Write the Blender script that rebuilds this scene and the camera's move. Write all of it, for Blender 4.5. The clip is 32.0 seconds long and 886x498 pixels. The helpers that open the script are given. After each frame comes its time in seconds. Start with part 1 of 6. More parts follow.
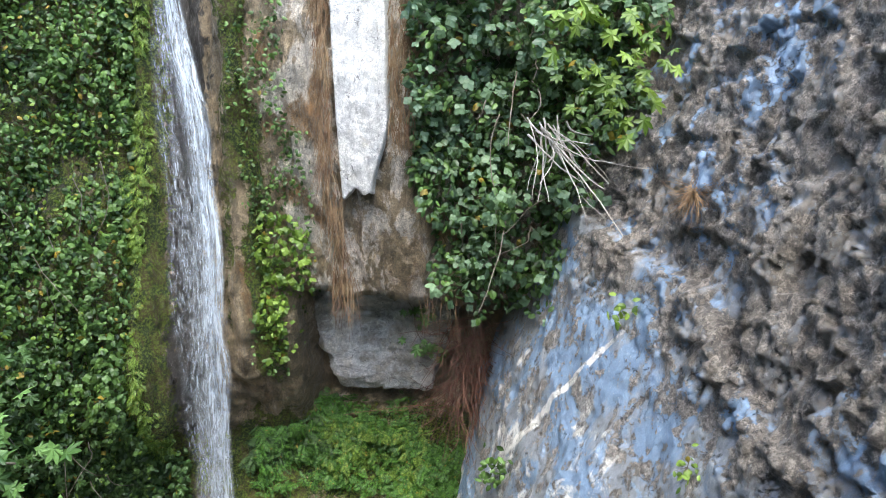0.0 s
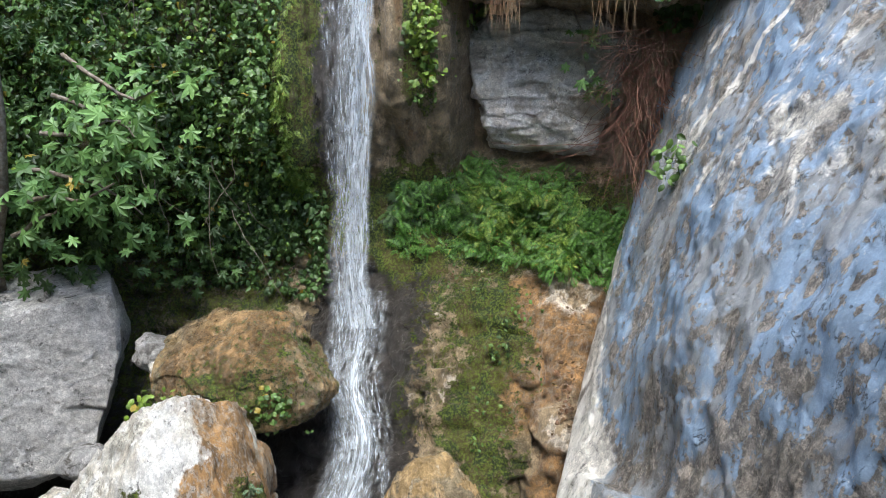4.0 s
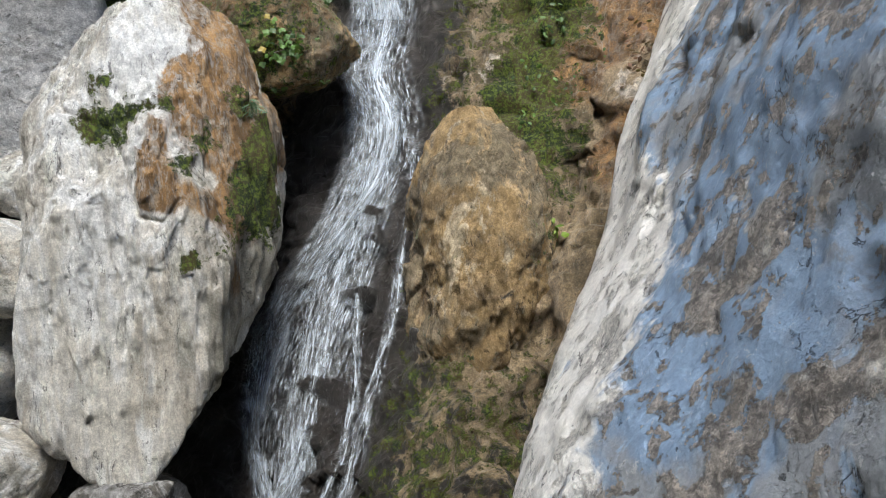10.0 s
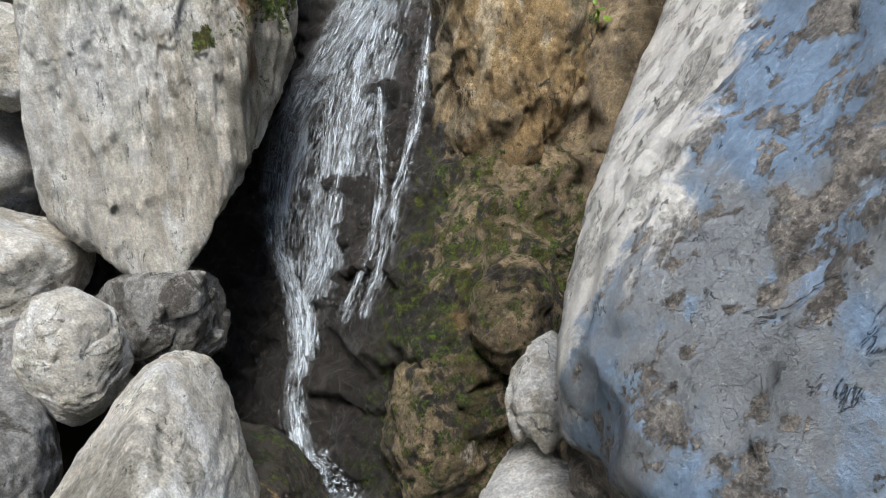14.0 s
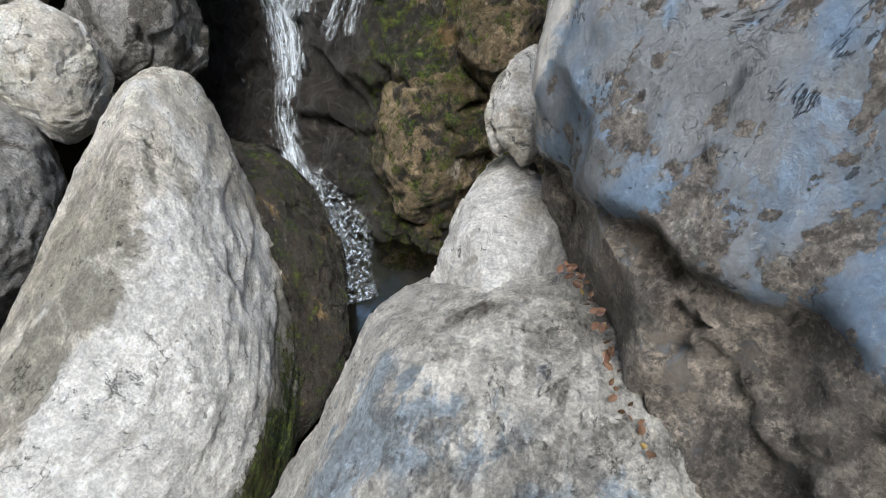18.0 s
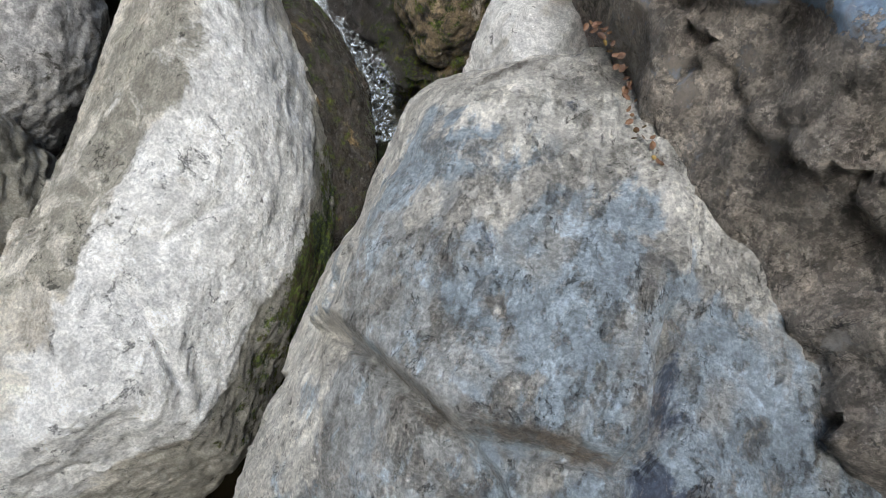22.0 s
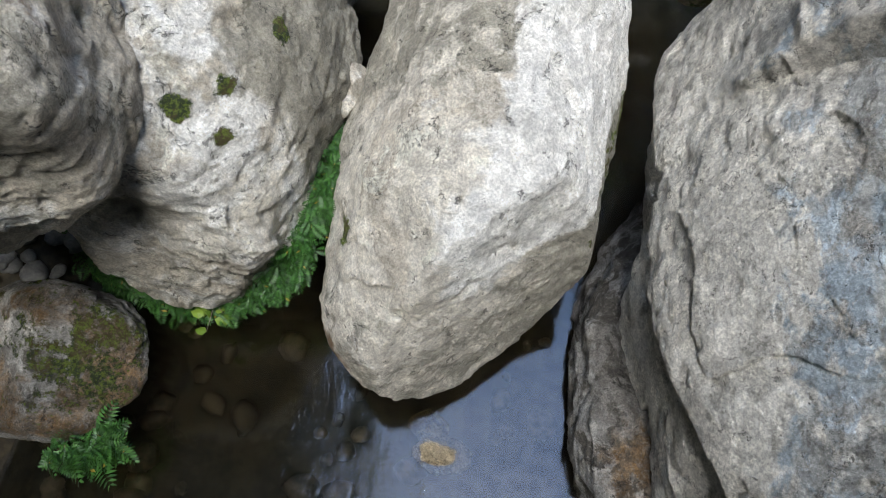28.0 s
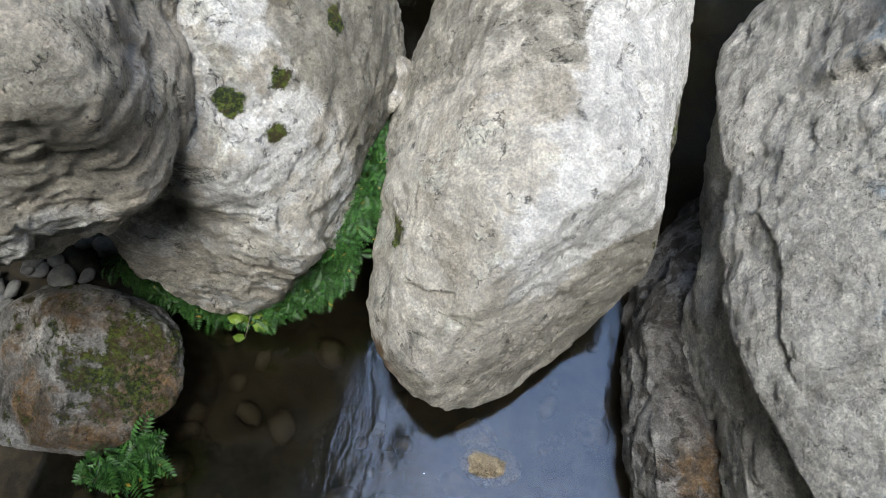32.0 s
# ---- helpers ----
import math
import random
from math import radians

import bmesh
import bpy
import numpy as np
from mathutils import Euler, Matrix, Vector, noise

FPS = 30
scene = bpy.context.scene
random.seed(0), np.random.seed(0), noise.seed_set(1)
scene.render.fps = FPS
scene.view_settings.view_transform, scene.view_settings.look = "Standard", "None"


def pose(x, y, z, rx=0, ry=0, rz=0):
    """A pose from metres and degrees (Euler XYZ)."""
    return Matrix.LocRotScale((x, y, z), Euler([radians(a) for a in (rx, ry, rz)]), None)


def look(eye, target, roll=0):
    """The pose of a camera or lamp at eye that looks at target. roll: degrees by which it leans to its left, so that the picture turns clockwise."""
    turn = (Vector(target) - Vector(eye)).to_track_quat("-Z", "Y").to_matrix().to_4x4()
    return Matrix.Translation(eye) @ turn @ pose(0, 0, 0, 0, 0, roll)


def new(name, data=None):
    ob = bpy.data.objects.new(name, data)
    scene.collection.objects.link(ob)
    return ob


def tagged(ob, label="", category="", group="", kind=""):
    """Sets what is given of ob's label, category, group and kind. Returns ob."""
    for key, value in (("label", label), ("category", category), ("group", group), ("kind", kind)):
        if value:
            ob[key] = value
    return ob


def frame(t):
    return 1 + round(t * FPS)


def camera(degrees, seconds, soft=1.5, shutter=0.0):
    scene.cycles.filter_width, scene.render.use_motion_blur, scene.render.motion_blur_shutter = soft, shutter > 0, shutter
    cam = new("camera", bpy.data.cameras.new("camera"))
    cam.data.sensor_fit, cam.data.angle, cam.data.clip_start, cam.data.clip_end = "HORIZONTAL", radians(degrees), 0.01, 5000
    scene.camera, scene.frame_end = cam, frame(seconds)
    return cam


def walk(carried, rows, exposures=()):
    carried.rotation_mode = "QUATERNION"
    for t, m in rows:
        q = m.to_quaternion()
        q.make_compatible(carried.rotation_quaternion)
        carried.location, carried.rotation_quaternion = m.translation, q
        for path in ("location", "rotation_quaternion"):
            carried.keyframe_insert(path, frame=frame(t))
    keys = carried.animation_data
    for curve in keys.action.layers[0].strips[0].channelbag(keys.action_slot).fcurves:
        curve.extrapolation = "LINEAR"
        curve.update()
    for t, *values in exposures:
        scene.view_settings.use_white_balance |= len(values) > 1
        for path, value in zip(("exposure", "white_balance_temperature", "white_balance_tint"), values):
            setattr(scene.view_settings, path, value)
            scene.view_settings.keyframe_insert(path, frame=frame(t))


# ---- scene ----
# ---- camera ----
cam = camera(68.8, 32.0, soft=1.0)
METRES, EYE, TILT, LEAN, TURN = 10.0, 10.0, -18.0, 0.0, 0.0
ROWS = [
    (0.0, 0.0, 0.0, 0.0, 0.0, 0.0, -0.0),
    (0.5, 0.0013, 0.0115, -0.0318, 0.29, -0.06, -0.09),
    (1.0, 0.0039, 0.0244, -0.0683, 1.69, -0.27, -0.45),
    (1.5, 0.0048, 0.0346, -0.0997, 4.18, -0.46, -1.25),
    (2.0, 0.0082, 0.0475, -0.1372, 7.93, -0.67, -2.53),
    (2.5, 0.0083, 0.0566, -0.1691, 10.74, -0.86, -3.49),
    (3.0, 0.0073, 0.0669, -0.2084, 12.71, -0.96, -4.22),
    (3.5, 0.0048, 0.0766, -0.2399, 13.39, -1.03, -4.44),
    (5.5, -0.0038, 0.1342, -0.3773, 14.52, -1.12, -5.11),
    (6.0, -0.0037, 0.1504, -0.413, 14.58, -1.21, -5.15),
    (6.5, -0.0015, 0.161, -0.4451, 14.61, -1.31, -5.19),
    (7.0, -0.0006, 0.1711, -0.4832, 14.6, -1.44, -5.21),
    (7.5, -0.0074, 0.1753, -0.5082, 14.65, -1.57, -5.2),
    (8.0, -0.0148, 0.1766, -0.522, 14.72, -1.63, -5.2),
    (8.5, -0.0193, 0.1772, -0.531, 14.75, -1.68, -5.2),
    (9.0, -0.0216, 0.1792, -0.5413, 14.79, -1.71, -5.22),
    (9.5, -0.0217, 0.1815, -0.5495, 14.8, -1.76, -5.21),
    (10.0, -0.0222, 0.1849, -0.5586, 14.8, -1.79, -5.25),
    (10.5, -0.0245, 0.1876, -0.5676, 14.8, -1.83, -5.25),
    (11.0, -0.0294, 0.1905, -0.577, 14.85, -2.12, -5.26),
    (11.5, -0.0349, 0.1921, -0.5839, 14.87, -3.43, -5.26),
    (12.0, -0.0413, 0.1934, -0.5897, 14.91, -5.41, -5.26),
    (12.5, -0.044, 0.1941, -0.5919, 14.96, -7.39, -5.29),
    (13.0, -0.0441, 0.1949, -0.5926, 14.98, -10.21, -5.3),
    (13.5, -0.0434, 0.1952, -0.5927, 14.98, -12.81, -5.29),
    (14.0, -0.0412, 0.195, -0.5928, 14.96, -16.05, -5.27),
    (14.5, -0.039, 0.1953, -0.593, 14.95, -18.74, -5.26),
    (16.5, -0.0339, 0.1954, -0.594, 14.91, -30.64, -5.27),
    (17.0, -0.0326, 0.195, -0.5947, 14.91, -33.82, -5.32),
    (17.5, -0.0327, 0.1948, -0.5947, 14.88, -36.57, -5.27),
    (18.0, -0.0337, 0.1948, -0.595, 14.87, -40.02, -5.3),
    (18.5, -0.0338, 0.195, -0.5948, 14.85, -43.17, -5.29),
    (19.0, -0.0342, 0.1948, -0.5943, 14.86, -46.76, -5.26),
    (19.5, -0.0336, 0.195, -0.5944, 14.88, -47.96, -5.17),
    (20.0, -0.0345, 0.194, -0.5941, 14.89, -47.99, -5.17),
    (20.5, -0.0366, 0.1897, -0.5946, 14.92, -47.98, -5.2),
    (21.0, -0.0375, 0.177, -0.5979, 14.99, -47.98, -5.25),
    (21.5, -0.0348, 0.1611, -0.6028, 15.13, -47.98, -5.22),
    (22.0, -0.0293, 0.1388, -0.6102, 15.21, -48.14, -5.22),
    (22.5, -0.0239, 0.12, -0.6162, 15.29, -48.3, -5.16),
    (23.0, -0.0179, 0.1004, -0.6234, 15.33, -48.41, -5.1),
    (23.5, -0.014, 0.0879, -0.6275, 15.32, -48.55, -5.08),
    (24.0, -0.0148, 0.075, -0.632, 15.28, -48.64, -5.1),
    (24.5, -0.0223, 0.0645, -0.6358, 15.33, -48.69, -5.04),
    (25.0, -0.0407, 0.0538, -0.6406, 15.41, -48.72, -4.96),
    (25.5, -0.0633, 0.0456, -0.6439, 15.5, -48.73, -4.89),
    (26.0, -0.0922, 0.0366, -0.6478, 15.44, -48.73, -4.76),
    (26.5, -0.1166, 0.0303, -0.6504, 13.77, -48.6, -4.16),
    (28.5, -0.1923, 0.0209, -0.6751, 11.39, -48.42, -3.1),
    (29.0, -0.1992, 0.0236, -0.6802, 11.28, -48.42, -3.04),
    (29.5, -0.2038, 0.0247, -0.6812, 11.3, -48.41, -3.01),
    (30.0, -0.2071, 0.0251, -0.6817, 11.33, -48.42, -3.0),
    (30.5, -0.208, 0.0243, -0.682, 11.34, -48.42, -2.98),
    (31.0, -0.2079, 0.0247, -0.6818, 11.35, -48.44, -2.99),
    (31.5, -0.2071, 0.0255, -0.6816, 11.35, -48.43, -2.99),
    (32.0, -0.2063, 0.0266, -0.6808, 11.36, -48.44, -2.99),
]
walk(cam, [(t, pose(0, 0, EYE, TILT, LEAN, TURN) @ pose(METRES * x, METRES * y, METRES * z, 90 + pitch, roll, yaw)) for t, x, y, z, yaw, pitch, roll in ROWS],
     [(t, stops, 6220, 6) for t, stops in ((0.0, 2.88), (3.0, 2.88), (6.0, 2.8), (9.0, 2.68), (13.0, 2.68), (17.0, 2.77), (22.0, 2.7), (26.0, 2.75), (29.0, 2.84), (32.0, 2.84))])

# ---- light ----
world = bpy.data.worlds.new("sky")
scene.world = world
world.use_nodes = True
wn = world.node_tree.nodes
sky = wn.new("ShaderNodeTexSky")
sky.sky_type, sky.sun_disc = "NISHITA", False
sky.sun_elevation, sky.sun_rotation = radians(62), radians(190)
sky.dust_density, sky.air_density = 1.6, 1.0
world.node_tree.links.new(sky.outputs[0], wn["Background"].inputs[0])
wn["Background"].inputs[1].default_value = 0.13
sun = new("sun", bpy.data.lights.new("sun", "SUN"))
sun.data.energy, sun.data.angle, sun.data.color = 0.85, radians(22), (1.0, 0.94, 0.86)
sun.matrix_world = look((0, 0, 20), (-1.2, 2.7, 10))

# ---- noise on arrays of points ----
PERM = np.random.RandomState(7).permutation(256)
PERM = np.concatenate([PERM, PERM, PERM])
GRAD = np.random.RandomState(8).normal(size=(256, 3))
GRAD /= np.linalg.norm(GRAD, axis=1)[:, None]


def perlin(p):
    """Gradient noise, about -1 to 1, at points p (n, 3)."""
    i = np.floor(p).astype(int)
    f = p - i
    w = f * f * f * (f * (f * 6 - 15) + 10)
    i &= 255
    out = np.zeros(len(p))
    for a in (0, 1):
        wa = w[:, 0] if a else 1 - w[:, 0]
        ha = PERM[i[:, 0] + a]
        for b in (0, 1):
            wb = wa * (w[:, 1] if b else 1 - w[:, 1])
            hb = PERM[ha + i[:, 1] + b]
            for c in (0, 1):
                g = GRAD[PERM[hb + i[:, 2] + c]]
                d = (g[:, 0] * (f[:, 0] - a) + g[:, 1] * (f[:, 1] - b) + g[:, 2] * (f[:, 2] - c))
                out += wb * (w[:, 2] if c else 1 - w[:, 2]) * d
    return out * 1.5


def fbm(p, octaves=4, gain=0.5):
    out, amp = np.zeros(len(p)), 1.0
    for k in range(octaves):
        out += amp * perlin(p * 2.0 ** k + 17.3 * k)
        amp *= gain
    return out


def ridged(p, octaves=4, gain=0.5):
    out, amp = np.zeros(len(p)), 1.0
    for k in range(octaves):
        out += amp * (1 - 2 * np.abs(perlin(p * 2.0 ** k + 9.1 * k)))
        amp *= gain
    return out


def facets(p, freq, bend=0.45):
    """Tilted broken faces: blocks of bent cells, each with a height and a slope of its own."""
    s = p * freq
    s = s + bend * np.stack([perlin(s * 0.8), perlin(s * 0.8 + 5.2), perlin(s * 0.8 + 9.4)], 1)
    i = np.floor(s).astype(int)
    k = PERM[PERM[PERM[i[:, 0] & 255] + (i[:, 1] & 255)] + (i[:, 2] & 255)]
    return (k / 255.0 - 0.5) + ((s - i - 0.5) * GRAD[k]).sum(1)


# ---- meshes from grids ----
def link_mesh(name, verts, faces, material, parent=None, smooth=True):
    """One mesh object from arrays of places and of quads or triangles."""
    verts, faces = np.asarray(verts, dtype=np.float32), np.asarray(faces, dtype=np.int32)
    k = faces.shape[1]
    me = bpy.data.meshes.new(name)
    me.vertices.add(len(verts))
    me.vertices.foreach_set("co", verts.ravel())
    me.loops.add(faces.size)
    me.loops.foreach_set("vertex_index", faces.ravel())
    me.polygons.add(len(faces))
    me.polygons.foreach_set("loop_start", np.arange(0, faces.size, k, dtype=np.int32))
    me.update(calc_edges=True)
    me.polygons.foreach_set("use_smooth", np.full(len(faces), smooth))
    me.materials.append(material)
    ob = new(name, me)
    if parent:
        ob.parent = parent
    return ob


def set_uv(ob, uv):
    """Give a mesh a UV map from one (u, v) for each vertex."""
    me = ob.data
    loops = np.empty(len(me.loops), dtype=np.int32)
    me.loops.foreach_get("vertex_index", loops)
    me.uv_layers.new(name="flow").data.foreach_set("uv", np.asarray(uv, dtype=np.float32)[loops].ravel())


def grid_faces(n, m):
    a = np.arange(n * m).reshape(n, m)
    return np.stack([a[:-1, :-1], a[1:, :-1], a[1:, 1:], a[:-1, 1:]], -1).reshape(-1, 4)


def spline_weights(knots, q):
    """Natural cubic spline through knots: the matrix that takes knot values to values at q."""
    n = len(knots)
    h = np.diff(knots)
    a, r = np.eye(n), np.zeros((n, n))
    for i in range(1, n - 1):
        a[i, i - 1:i + 2] = h[i - 1], 2 * (h[i - 1] + h[i]), h[i]
        r[i, i - 1:i + 2] = 6 / h[i - 1], -6 / h[i - 1] - 6 / h[i], 6 / h[i]
    m = np.linalg.solve(a, r)
    k = np.clip(np.searchsorted(knots, q) - 1, 0, n - 2)
    hk, e = h[k], np.eye(n)
    s = (q - knots[k]) / hk
    t = 1 - s
    return (t[:, None] * e[k] + s[:, None] * e[k + 1]
            + ((t ** 3 - t) * hk ** 2 / 6)[:, None] * m[k] + ((s ** 3 - s) * hk ** 2 / 6)[:, None] * m[k + 1])


def surface(us, vs, table, qu, qv):
    """A smooth surface over a coarse table of offsets, at all qu x qv."""
    return spline_weights(np.array(us, float), qu) @ np.array(table, float) @ spline_weights(np.array(vs, float), qv).T


def normals_of(p):
    du, dv = np.gradient(p, axis=0), np.gradient(p, axis=1)
    n = np.cross(du, dv)
    return n / np.maximum(np.linalg.norm(n, axis=2), 1e-9)[..., None]


def ball(n):
    """Directions of a cube blown up to a ball, and its faces."""
    t = np.tan(np.linspace(-1, 1, n + 1) * math.pi / 4)
    a, b = np.meshgrid(t, t, indexing="ij")
    o = np.ones_like(a)
    sides = [(o, a, b), (-o, b, a), (b, o, a), (a, -o, b), (a, b, o), (b, a, -o)]
    d = np.concatenate([np.stack(s, -1).reshape(-1, 3) for s in sides])
    d /= np.linalg.norm(d, axis=1)[:, None]
    f = grid_faces(n + 1, n + 1)
    f = np.concatenate([f + k * (n + 1) ** 2 for k in range(6)])
    _, first, back = np.unique(np.round(d, 6), axis=0, return_index=True, return_inverse=True)
    return d[first], back.ravel()[f]


def chip(d, r, count, seed, least):
    """Flatten a ball of radii r by a number of planes, with slightly rounded edges between them."""
    rs = np.random.RandomState(seed)
    n = rs.normal(size=(count, 3))
    n /= np.linalg.norm(n, axis=1)[:, None]
    inv = r * 1.02
    power = np.zeros(len(r))
    for k in range(count):
        dot = d @ n[k]
        near = np.argmax(dot)
        h = r[near] * rs.uniform(least, 1.0)
        lim = h / np.maximum(dot, 0.05)
        power += (r / lim) ** 60
    return inv * (1 + power) ** (-1 / 60)


def stone_shape(shape, n):
    """A boulder: its radius, in a table of rings round an axis, over a stretched ball."""
    d, f = ball(n)
    a = "xyz".index(shape["axis"])
    b, c = (a + 1) % 3, (a + 2) % 3
    table = np.array(shape["table"])
    rows, cols = table.shape
    lat = (np.arcsin(np.clip(d[:, a], -1, 1)) / math.pi + 0.5) * (rows - 1)
    lon = (np.arctan2(d[:, c], d[:, b]) / (2 * math.pi) % 1) * cols
    i, j = np.clip(lat.astype(int), 0, rows - 2), lon.astype(int)
    u, v = lat - i, lon - j

    def cubic(p0, p1, p2, p3, t):
        return p1 + 0.5 * t * (p2 - p0 + t * (2 * p0 - 5 * p1 + 4 * p2 - p3 + t * (3 * (p1 - p2) + p3 - p0)))

    def row(k):
        return cubic(*[table[np.clip(k, 0, rows - 1), (j + q) % cols] for q in (-1, 0, 1, 2)], v)

    r = cubic(row(i - 1), row(i), row(i + 1), row(i + 2), u)
    r = chip(d, r, shape.get("chips", 30), shape.get("seed", 1), shape.get("least", 0.95))
    p = np.array(shape["center"]) + np.array(shape["scale"]) * d * r[:, None]
    return p, d, f


# ---- materials ----
def material(name):
    m = bpy.data.materials.new(name)
    m.use_nodes = True
    return m, m.node_tree.nodes, m.node_tree.links, m.node_tree.nodes["Principled BSDF"]


class Graph:
    """Short ways to wire a node material."""

    def __init__(self, name):
        self.m, self.n, self.l, self.bsdf = material(name)
        self.pos = self.n.new("ShaderNodeNewGeometry").outputs["Position"]

    def put(self, v, socket):
        if isinstance(v, (tuple, list)):
            socket.default_value = (*v, 1) if len(v) == 3 and len(socket.default_value) == 4 else v
        elif isinstance(v, (int, float)):
            socket.default_value = v
        else:
            self.l.new(v, socket)

    def stretch(self, s):
        x = self.n.new("ShaderNodeMapping")
        self.put(self.pos, x.inputs[0])
        x.inputs["Scale"].default_value = s
        return x.outputs[0]

    def noise(self, scale, detail=6, rough=0.6, vec=None, warp=0.0):
        t = self.n.new("ShaderNodeTexNoise")
        self.put(vec if vec else self.pos, t.inputs["Vector"])
        for k, v in (("Scale", scale), ("Detail", detail), ("Roughness", rough), ("Distortion", warp)):
            t.inputs[k].default_value = v
        return t.outputs[0]

    def shift(self, vec, n, amount):
        """A vector bent by a noise."""
        x = self.n.new("ShaderNodeVectorMath")
        x.operation = "ADD"
        self.put(vec, x.inputs[0])
        self.put(self.calc("MULTIPLY", n, amount), x.inputs[1])
        return x.outputs[0]

    def pieces(self, scale, vec):
        """One random value for each broken piece."""
        t = self.n.new("ShaderNodeTexVoronoi")
        self.put(vec, t.inputs["Vector"])
        t.inputs["Scale"].default_value = scale
        x = self.n.new("ShaderNodeSeparateColor")
        self.put(t.outputs["Color"], x.inputs[0])
        return x.outputs[0]

    def span(self, v, a, b, c=0.0, d=1.0):
        r = self.n.new("ShaderNodeMapRange")
        r.interpolation_type = "SMOOTHSTEP"
        for k, x in enumerate((v, a, b, c, d)):
            self.put(x, r.inputs[k])
        return r.outputs[0]

    def calc(self, op, a, b=0.0):
        x = self.n.new("ShaderNodeMath")
        x.operation = op
        self.put(a, x.inputs[0])
        self.put(b, x.inputs[1])
        return x.outputs[0]

    def mix(self, a, b, f):
        x = self.n.new("ShaderNodeMix")
        x.data_type = "RGBA"
        self.put(f, x.inputs[0])
        self.put(a, x.inputs[6])
        self.put(b, x.inputs[7])
        return x.outputs[2]

    def times(self, a, f):
        x = self.n.new("ShaderNodeMix")
        x.data_type, x.blend_type = "RGBA", "MULTIPLY"
        x.inputs[0].default_value = 1.0
        self.put(a, x.inputs[6])
        self.put(f, x.inputs[7])
        return x.outputs[2]

    def bump(self, height, strength, distance, normal=None):
        x = self.n.new("ShaderNodeBump")
        x.inputs["Strength"].default_value, x.inputs["Distance"].default_value = strength, distance
        self.put(height, x.inputs["Height"])
        if normal:
            self.put(normal, x.inputs["Normal"])
        return x.outputs[0]

    def finish(self, color, rough, normal=None):
        self.put(color, self.bsdf.inputs["Base Color"])
        self.put(rough, self.bsdf.inputs["Roughness"])
        if normal:
            self.put(normal, self.bsdf.inputs["Normal"])
        return self.m


def rock_material(name, base, second, pale, dark, rust, grain=(1, 1, 1), gloss=0.8, relief=1.0, speck=0.5, freq=1.0, contrast=1.0, crust=0.0, blocks=1.0, edge=0.1, bare=0.35):
    """Limestone whose moss, rust, pale and dark tones, painted light and shade among them, follow the mesh's zone
    masks; broken faces, crust, creases and grit.
    """
    g = Graph(name)
    v = g.stretch(tuple(freq * k for k in grain))
    zone = g.n.new("ShaderNodeVertexColor")
    zone.layer_name = "zone"
    parts = g.n.new("ShaderNodeSeparateColor")
    g.put(zone.outputs[0], parts.inputs[0])
    broad, mid = g.noise(1.1, 7, 0.6, v, 0.5), g.noise(3.6, 10, 0.66, v, 0.4)
    small, grit = g.noise(15, 10, 0.75, v, 0.2), g.noise(85, 6, 0.75)
    other = g.noise(2.6, 10, 0.68, g.stretch(tuple(1.7 * freq * k for k in grain)), 0.5)
    shade = g.noise(6, 10, 0.7, g.stretch(tuple(freq * k for k in grain[1:] + grain[:1])), 0.3)
    bent = g.shift(v, g.noise(2.5, 5, 0.6, v, 0.0), 0.55)
    block, flake = g.pieces(2.6, bent), g.pieces(8.5, bent)

    def mask(a, n, w=0.09):
        return g.span(g.calc("ADD", a, g.calc("MULTIPLY", g.calc("SUBTRACT", n, 0.5), 2.6)), 0.5 - w, 0.5 + w)

    c = g.mix(base, second, g.span(broad, 0.47, 0.54))
    c = g.mix(c, tuple(0.72 * k for k in second), g.span(mid, 0.57, 0.62))
    c = g.mix(c, tuple(min(1.3 * k + 0.03, 0.8) for k in base), g.span(other, 0.55, 0.60, 0, 0.8))
    white = mask(parts.outputs[2], mid, edge)
    c = g.mix(c, pale, white)
    c = g.mix(c, dark, mask(zone.outputs[1], other, edge))
    stain = g.mix(g.mix(rust, tuple(0.5 * k for k in rust), g.span(mid, 0.44, 0.56)), second, g.span(other, 0.52, 0.6, 0, 0.35))
    c = g.mix(c, stain, g.calc("MULTIPLY", mask(parts.outputs[1], g.calc("ADD", g.calc("MULTIPLY", broad, 0.55), g.calc("MULTIPLY", mid, 0.45)), 0.12), g.span(small, 0.42, 0.52, 0.6, 1.0)))
    scab = g.calc("ADD", g.noise(3.6, 12, 0.68, v), g.calc("MULTIPLY", g.calc("SUBTRACT", parts.outputs[1], 0.2), 0.12))
    rough_spot = g.calc("MAXIMUM", g.span(scab, 0.522, 0.537), g.span(g.noise(10, 8, 0.6, v), 0.585, 0.6))
    keen = g.span(g.calc("MULTIPLY", rough_spot, min(1.0, 10 * crust)), 0, 1, bare if crust else 1.0, 1.0)
    if crust:
        c = g.mix(c, g.mix(g.mix(rust, tuple(1.55 * k for k in rust), g.span(small, 0.46, 0.54)), tuple(min(1.0, 2.3 * k) for k in rust), g.span(g.noise(30, 8, 0.7), 0.54, 0.58)), g.calc("MULTIPLY", g.calc("MULTIPLY", rough_spot, crust), g.span(white, 0, 1, 1, 0.2)))
    # light grains, thin creases, small pits
    c = g.mix(c, (0.66, 0.64, 0.6), g.span(g.noise(23, 10, 0.85, v, 0.3), 0.585, 0.605, 0, speck))
    crease = g.span(g.calc("ABSOLUTE", g.calc("SUBTRACT", g.noise(2.0, 8, 0.6, v, 0.6), 0.5)), 0.0, 0.007, 1, 0)
    hair = g.span(g.calc("ABSOLUTE", g.calc("SUBTRACT", g.noise(6.0, 7, 0.6, v, 0.4), 0.5)), 0.0, 0.012, 1, 0)
